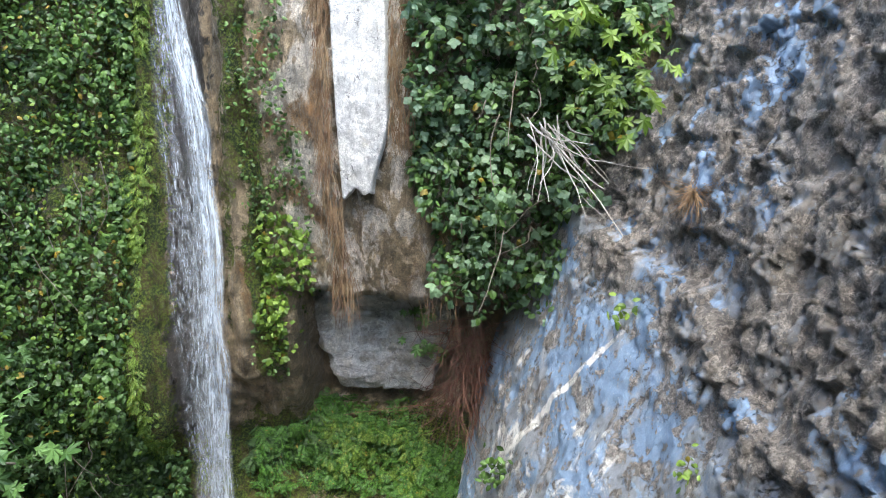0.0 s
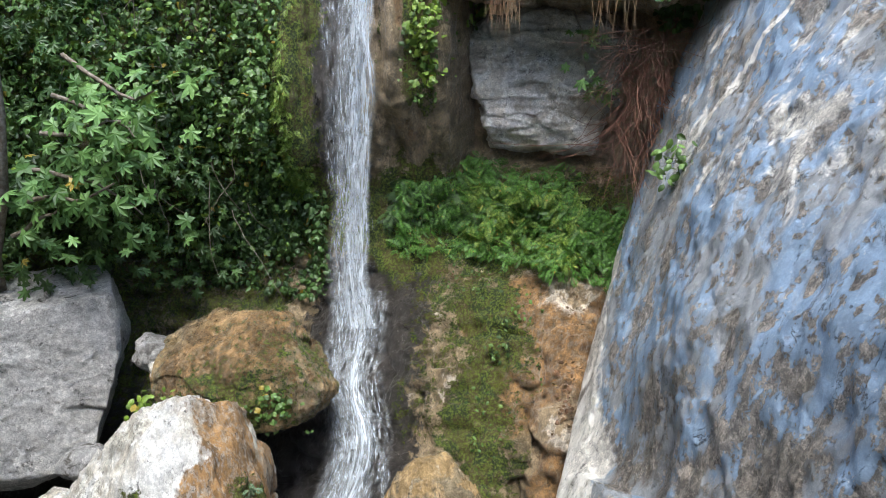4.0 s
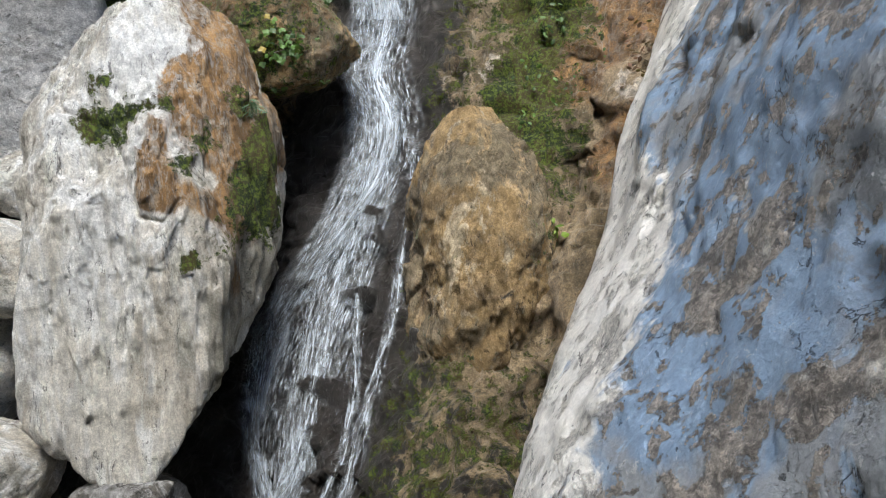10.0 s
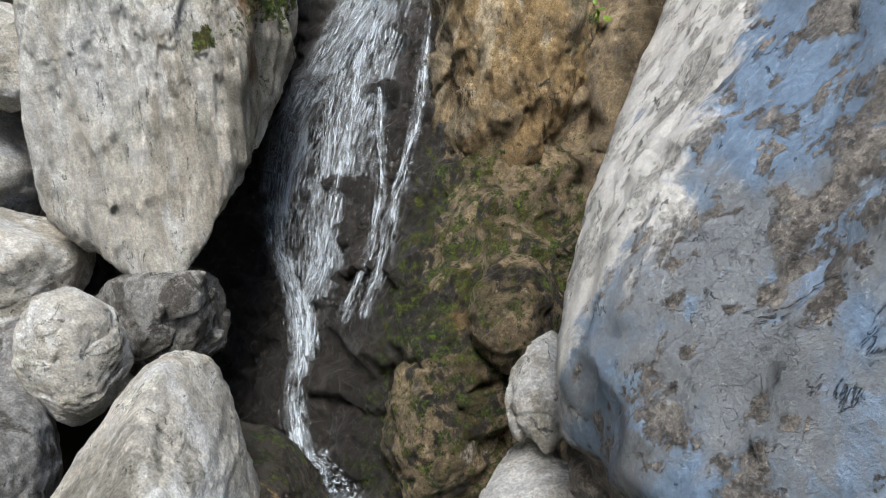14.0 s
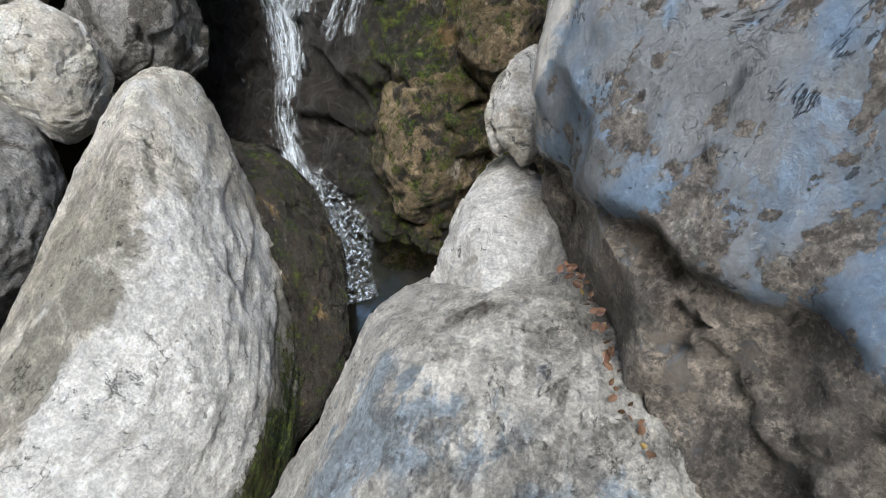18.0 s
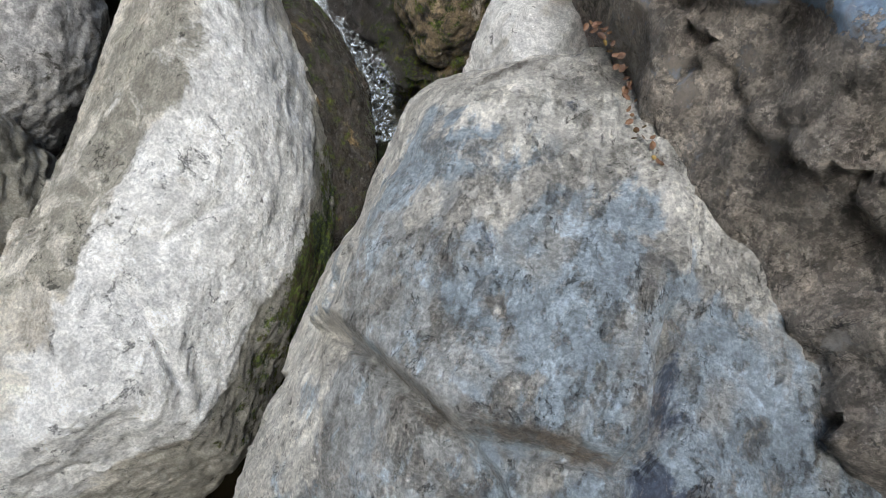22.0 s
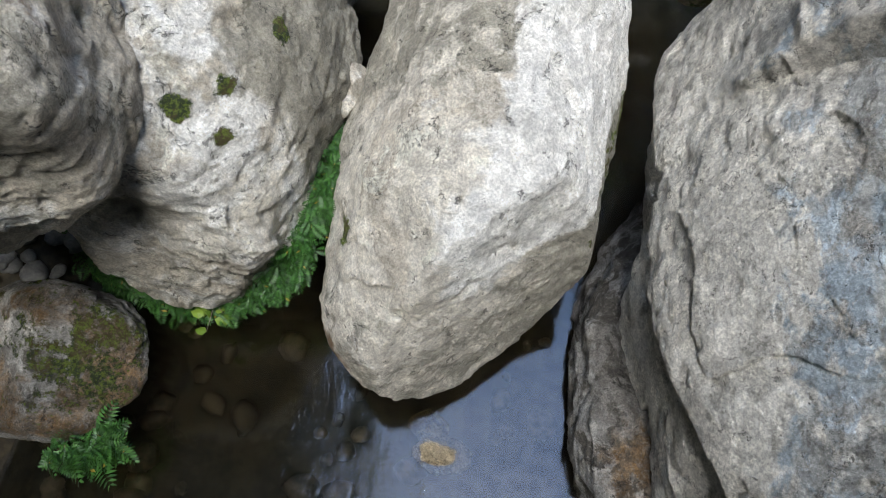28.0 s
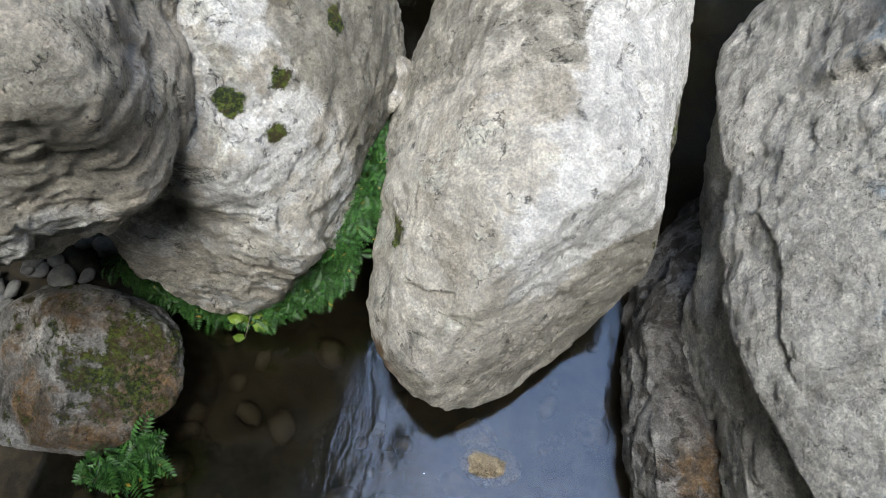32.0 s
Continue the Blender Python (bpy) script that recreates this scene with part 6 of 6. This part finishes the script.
tuft("grass_tuft", "dry straw-coloured grass tuft on the cliff", (1.74, 4.38, 9.0), 90, 0.2, STRAW, rs, 0.003, (-0.3, -0.5, -0.3))


FROND_MESHES = []
for k in range(4):
    v = FERN_V.copy()
    v[:, 2] -= 0.12 * (k - 1.5) * v[:, 1] ** 2
    v[:, 0] *= 0.85 + 0.1 * k
    me = bpy.data.meshes.new("frond")
    me.from_pydata(v.tolist(), [], FERN_F.tolist())
    me.materials.append(GREEN_MAIDEN)
    FROND_MESHES.append(me)


def fern_fringe(label, line, count, rs, size=(0.08, 0.17), out=(0.3, -0.5, 0.5)):
    """Maidenhair along a rock's foot."""
    t = plant("maidenhair_fern", label, "fern")
    line = np.array(line, float)
    u = rs.uniform(0, len(line) - 1, count)
    c = np.stack([np.interp(u, np.arange(len(line)), line[:, k]) for k in range(3)], 1) + rs.normal(size=(count, 3)) * 0.035
    nn = unit(np.array((0.1, -0.3, 1.0)) + 0.45 * rs.normal(size=(count, 3)))
    tip = np.array(out) + 0.55 * rs.normal(size=(count, 3))
    fr = leaf_frames(nn, tip)
    s = rs.uniform(*size, count)
    own = min(count, 260)
    for k in range(own):
        ob = new("frond", FROND_MESHES[k % 4])
        ob.matrix_world = Matrix.Translation(c[k].tolist()) @ Matrix((fr[k] * s[k]).tolist()).to_4x4()
        ob.parent = t
    if count > own:
        pts = c[own:, None] + s[own:, None, None] * np.einsum("nij,vj->nvi", fr[own:], FERN_V)
        faces = (FERN_F[None] + (np.arange(count - own) * len(FERN_V))[:, None, None]).reshape(-1, 3)
        tagged(link_mesh("fronds", pts.reshape(-1, 3), faces, GREEN_MAIDEN, t, False), kind="stuff")
    return t


fern_fringe("dark green maidenhair fern fringing the boulder's foot", [(-4.3, -0.75, 0.0), (-4.0, -0.92, 0.0), (-3.6, -0.97, 0.02), (-3.3, -0.95, 0.05), (-3.0, -0.82, 0.25), (-2.86, -0.66, 0.5), (-2.78, -0.45, 0.62), (-2.74, -0.2, 0.62), (-2.72, 0.0, 0.6)], 1000, rs, (0.05, 0.11))
fern_fringe("small fern on the mossy pool boulder", [(-3.85, -1.9, 0.1), (-3.75, -1.85, 0.05), (-3.66, -1.75, 0.08)], 90, rs, out=(0.5, -0.4, 0.2))
herb("seedling", "bright green broad-leaved seedling among the ferns", (-3.35, -1.0, 0.12), 16, (0.06, 0.05, 0.03), (0.06, 0.1), GREEN_LIGHT, rs, (LEAF_V, LEAF_F), (0, -0.3, 1))
herb("cliff_plant", "small green plant rooted in the blue cliff", (0.5, 5.0, 6.25), 60, (0.09, 0.06, 0.08), (0.05, 0.09), GREEN_MID, rs)
herb("cliff_plant", "small yellow-green plant in a cliff crack", (1.33, 4.4, 8.1), 22, (0.05, 0.04, 0.05), (0.04, 0.08), GREEN_LIGHT, rs)
herb("cliff_plant", "pale green sprig on the cliff face", (1.45, 3.2, 7.6), 25, (0.04, 0.04, 0.07), (0.03, 0.06), GREEN_LIGHT, rs)
herb("rock_plant", "hanging green plant on the mossy rock", (-2.72, 4.55, 3.95), 110, (0.1, 0.06, 0.1), (0.035, 0.07), GREEN_MID, rs, (IVY_V, IVY_F))
herb("rock_plant", "pale fern sprig on the boulder", (-2.6, 3.83, 3.6), 16, (0.03, 0.03, 0.04), (0.05, 0.08), GREEN_GREY, rs, (FERN_V, FERN_F))
herb("rock_plant", "small bright plant in the gully", (-0.66, 4.6, 2.72), 12, (0.04, 0.03, 0.03), (0.05, 0.09), GREEN_LIGHT, rs)
herb("rock_plant", "green leaves between the stones", (-3.75, 4.25, 3.95), 70, (0.12, 0.08, 0.06), (0.05, 0.09), GREEN_LIGHT, rs)
for x, z in ((-0.9, 4.0), (-0.95, 3.6), (-0.75, 4.3), (-1.2, 4.45), (-0.6, 4.4), (-0.85, 3.3)):
    herb("slope_herb", "low green herb on the ochre slope", (x, back_y(np.array([x]), np.array([z]))[0] - 0.08, z), 60, (0.12, 0.05, 0.12), (0.03, 0.06), GREEN_MID, rs)

DRY_LEAF = leaf_material("fallen_leaves", (0.06, 0.025, 0.015), (0.17, 0.085, 0.05), (0.35, 0.24, 0.08), 0.04, 0.7)


def litter(label, line, count, spread, rs, size=(0.03, 0.06)):
    line = np.array(line, float)
    u = rs.uniform(0, len(line) - 1, count)
    c = np.stack([np.interp(u, np.arange(len(line)), line[:, k]) for k in range(3)], 1) + rs.normal(size=(count, 3)) * spread
    t = tagged(foliage("fallen_leaves", c, np.tile((-0.3, -0.2, 1.0), (count, 1)), rs.uniform(*size, count), rs, DRY_LEAF, droop=0.0), label, "leaves", kind="stuff")
    return t


litter("dry brown leaves caught in the crevice", [(-0.26, 1.02, 2.2), (-0.2, 0.93, 2.24), (-0.13, 0.82, 2.25), (-0.07, 0.67, 2.23), (0.03, 0.55, 2.22)], 50, (0.008, 0.008, 0.006), rs, (0.018, 0.034))
litter("red-brown leaves wedged in the boulder's crack", [(-0.14, -0.43, 2.02), (-0.08, -0.51, 2.02), (-0.03, -0.57, 2.02)], 14, (0.006, 0.006, 0.006), rs, (0.02, 0.04))
litter("fallen leaves in the gully by the white edge", [(-0.15, 5.25, 4.0), (-0.2, 5.1, 3.8), (-0.1, 5.35, 4.3)], 60, (0.06, 0.04, 0.1), rs)
line = [(x, back_y(np.array([x]), np.array([z]))[0] - 0.06, z) for x, z in ((0.05, 5.6), (-0.05, 4.9), (-0.15, 4.4), (-0.3, 3.9))]
litter("dead leaves down the orange gully", line, 150, (0.06, 0.03, 0.08), rs)

# a twig of fig leaves and a tangle of dead roots beside the grey block
sprig = plant("fig_sprig", "young fig shoot hanging before the grey block", "branch")
stem = wander(rs, (-0.42, 6.55, 7.35), (0.04, -0.02, -0.11), 9, 0.02)
tubes("stem", [stem], 0.008, BARK, sprig)
leaf_objects((FIG_V, FIG_F), GREEN_FIG, 26, stem[2:], (0.09, 0.05, 0.05), (0.1, 0.17), rs, sprig)
tangle = plant("dead_roots", "tangle of red-brown dead roots beside the grey block", "roots")
lines = [wander(rs, (rs.uniform(0.05, 0.5), rs.uniform(6.15, 6.4), rs.uniform(6.2, 7.2)), (0.02 * rs.normal(), 0.01 * rs.normal(), -0.05), 7, 0.025) for _ in range(200)]
tagged(tubes("root_mass", lines, 0.005, plain_material("red_brown_roots", (0.10, 0.04, 0.025), (0.22, 0.11, 0.07), 8, 0.8), tangle), kind="stuff")
# a tan stone under the water off the pale boulder's tip
table = [[1.0] * 8, [0.9, 1.1, 0.95, 1.05, 0.85, 1.1, 1.0, 0.9], [1.05, 0.9, 1.1, 0.95, 1.1, 0.9, 1.05, 1.0], [0.95, 1.0, 0.9, 1.1, 0.95, 1.05, 0.9, 1.1], [1.0] * 8]
boulder("sunken_stone", {"center": (-1.92, -1.47, -0.27), "scale": (0.16, 0.1, 0.09), "axis": "x", "table": table}, BROWN_ROCK, 40, "tan stone under the pool's surface", 41, 0.02, 0.008, plain=(0, 0.2, 0.6, 0))
boulder("sunken_stone", {"center": (-2.04, -1.33, -0.3), "scale": (0.12, 0.08, 0.08), "axis": "x", "table": table}, BROWN_ROCK, 40, "tan stone under the pool's surface", 42, 0.02, 0.008, plain=(0, 0.2, 0.4, 0))

# stones on the bed and beside the pool
rnd = random.Random(9)


def pebble_mesh(k):
    bm = bmesh.new()
    bmesh.ops.create_icosphere(bm, subdivisions=2, radius=1)
    for v in bm.verts:
        d = v.co.normalized()
        v.co = d * (1 + 0.3 * noise.noise(d * 1.3 + Vector((k * 7.1, 0, 0))))
        v.co.z *= 0.6
    me = bpy.data.meshes.new("pebble")
    bm.to_mesh(me)
    bm.free()
    me.polygons.foreach_set("use_smooth", [True] * len(me.polygons))
    return me


DARK_STONE = plain_material("wet_stone", (0.05, 0.042, 0.028), (0.14, 0.11, 0.075), 14, 0.6, 0.01)
DRY_STONE = plain_material("grey_stone", (0.10, 0.1, 0.1), (0.22, 0.215, 0.2), 14, 0.8, 0.01)
pebbles = [pebble_mesh(k) for k in range(6)]
for me in pebbles[:3]:
    me.materials.append(DARK_STONE)
for me in pebbles[3:]:
    me.materials.append(DRY_STONE)
for k in range(110):
    x, y, r = rnd.uniform(-4.2, -1.3), rnd.uniform(-3.2, -0.6), rnd.uniform(0.03, 0.11)
    ob = new("bed_stone", pebbles[k % 3])
    ob.matrix_world = pose(x, y, -0.6 + 0.3 * r, 0, 0, rnd.uniform(0, 360)) @ Matrix.Diagonal((r, r * rnd.uniform(0.7, 1), r, 1))
    tagged(ob, "dark brown stone on the pool's bed", "stone", "stones on the pool bed")
for k in range(90):
    x, y, r = rnd.uniform(-5.3, -4.3), rnd.uniform(-1.35, -0.3), rnd.uniform(0.03, 0.085)
    ob = new("shore_stone", pebbles[3 + k % 3])
    ob.matrix_world = pose(x, y, 0.02 + 0.1 * (-4.3 - x) + rnd.uniform(0, 0.05), rnd.uniform(-25, 25), rnd.uniform(-25, 25), rnd.uniform(0, 360)) @ Matrix.Diagonal((r, r * rnd.uniform(0.6, 1), r * 0.8, 1))
    tagged(ob, "flat grey stone in the heap beside the pool", "stone", "stones beside the pool")
bank = link_mesh("shore_bank", *(lambda g: (np.stack([g[0], g[1], 0.0 + 0.1 * (-4.3 - g[0]) + 0.02 * np.sin(9 * g[0]) * np.sin(7 * g[1]) - 0.5 * step(-4.45, -4.15, g[0])], -1).reshape(-1, 3), grid_faces(30, 30)))(np.meshgrid(np.linspace(-6.2, -4.1, 30), np.linspace(-2.2, 0.6, 30), indexing="ij")), BED)
tagged(bank, "dark gravelly shore beside the pool", "bank", kind="structure")
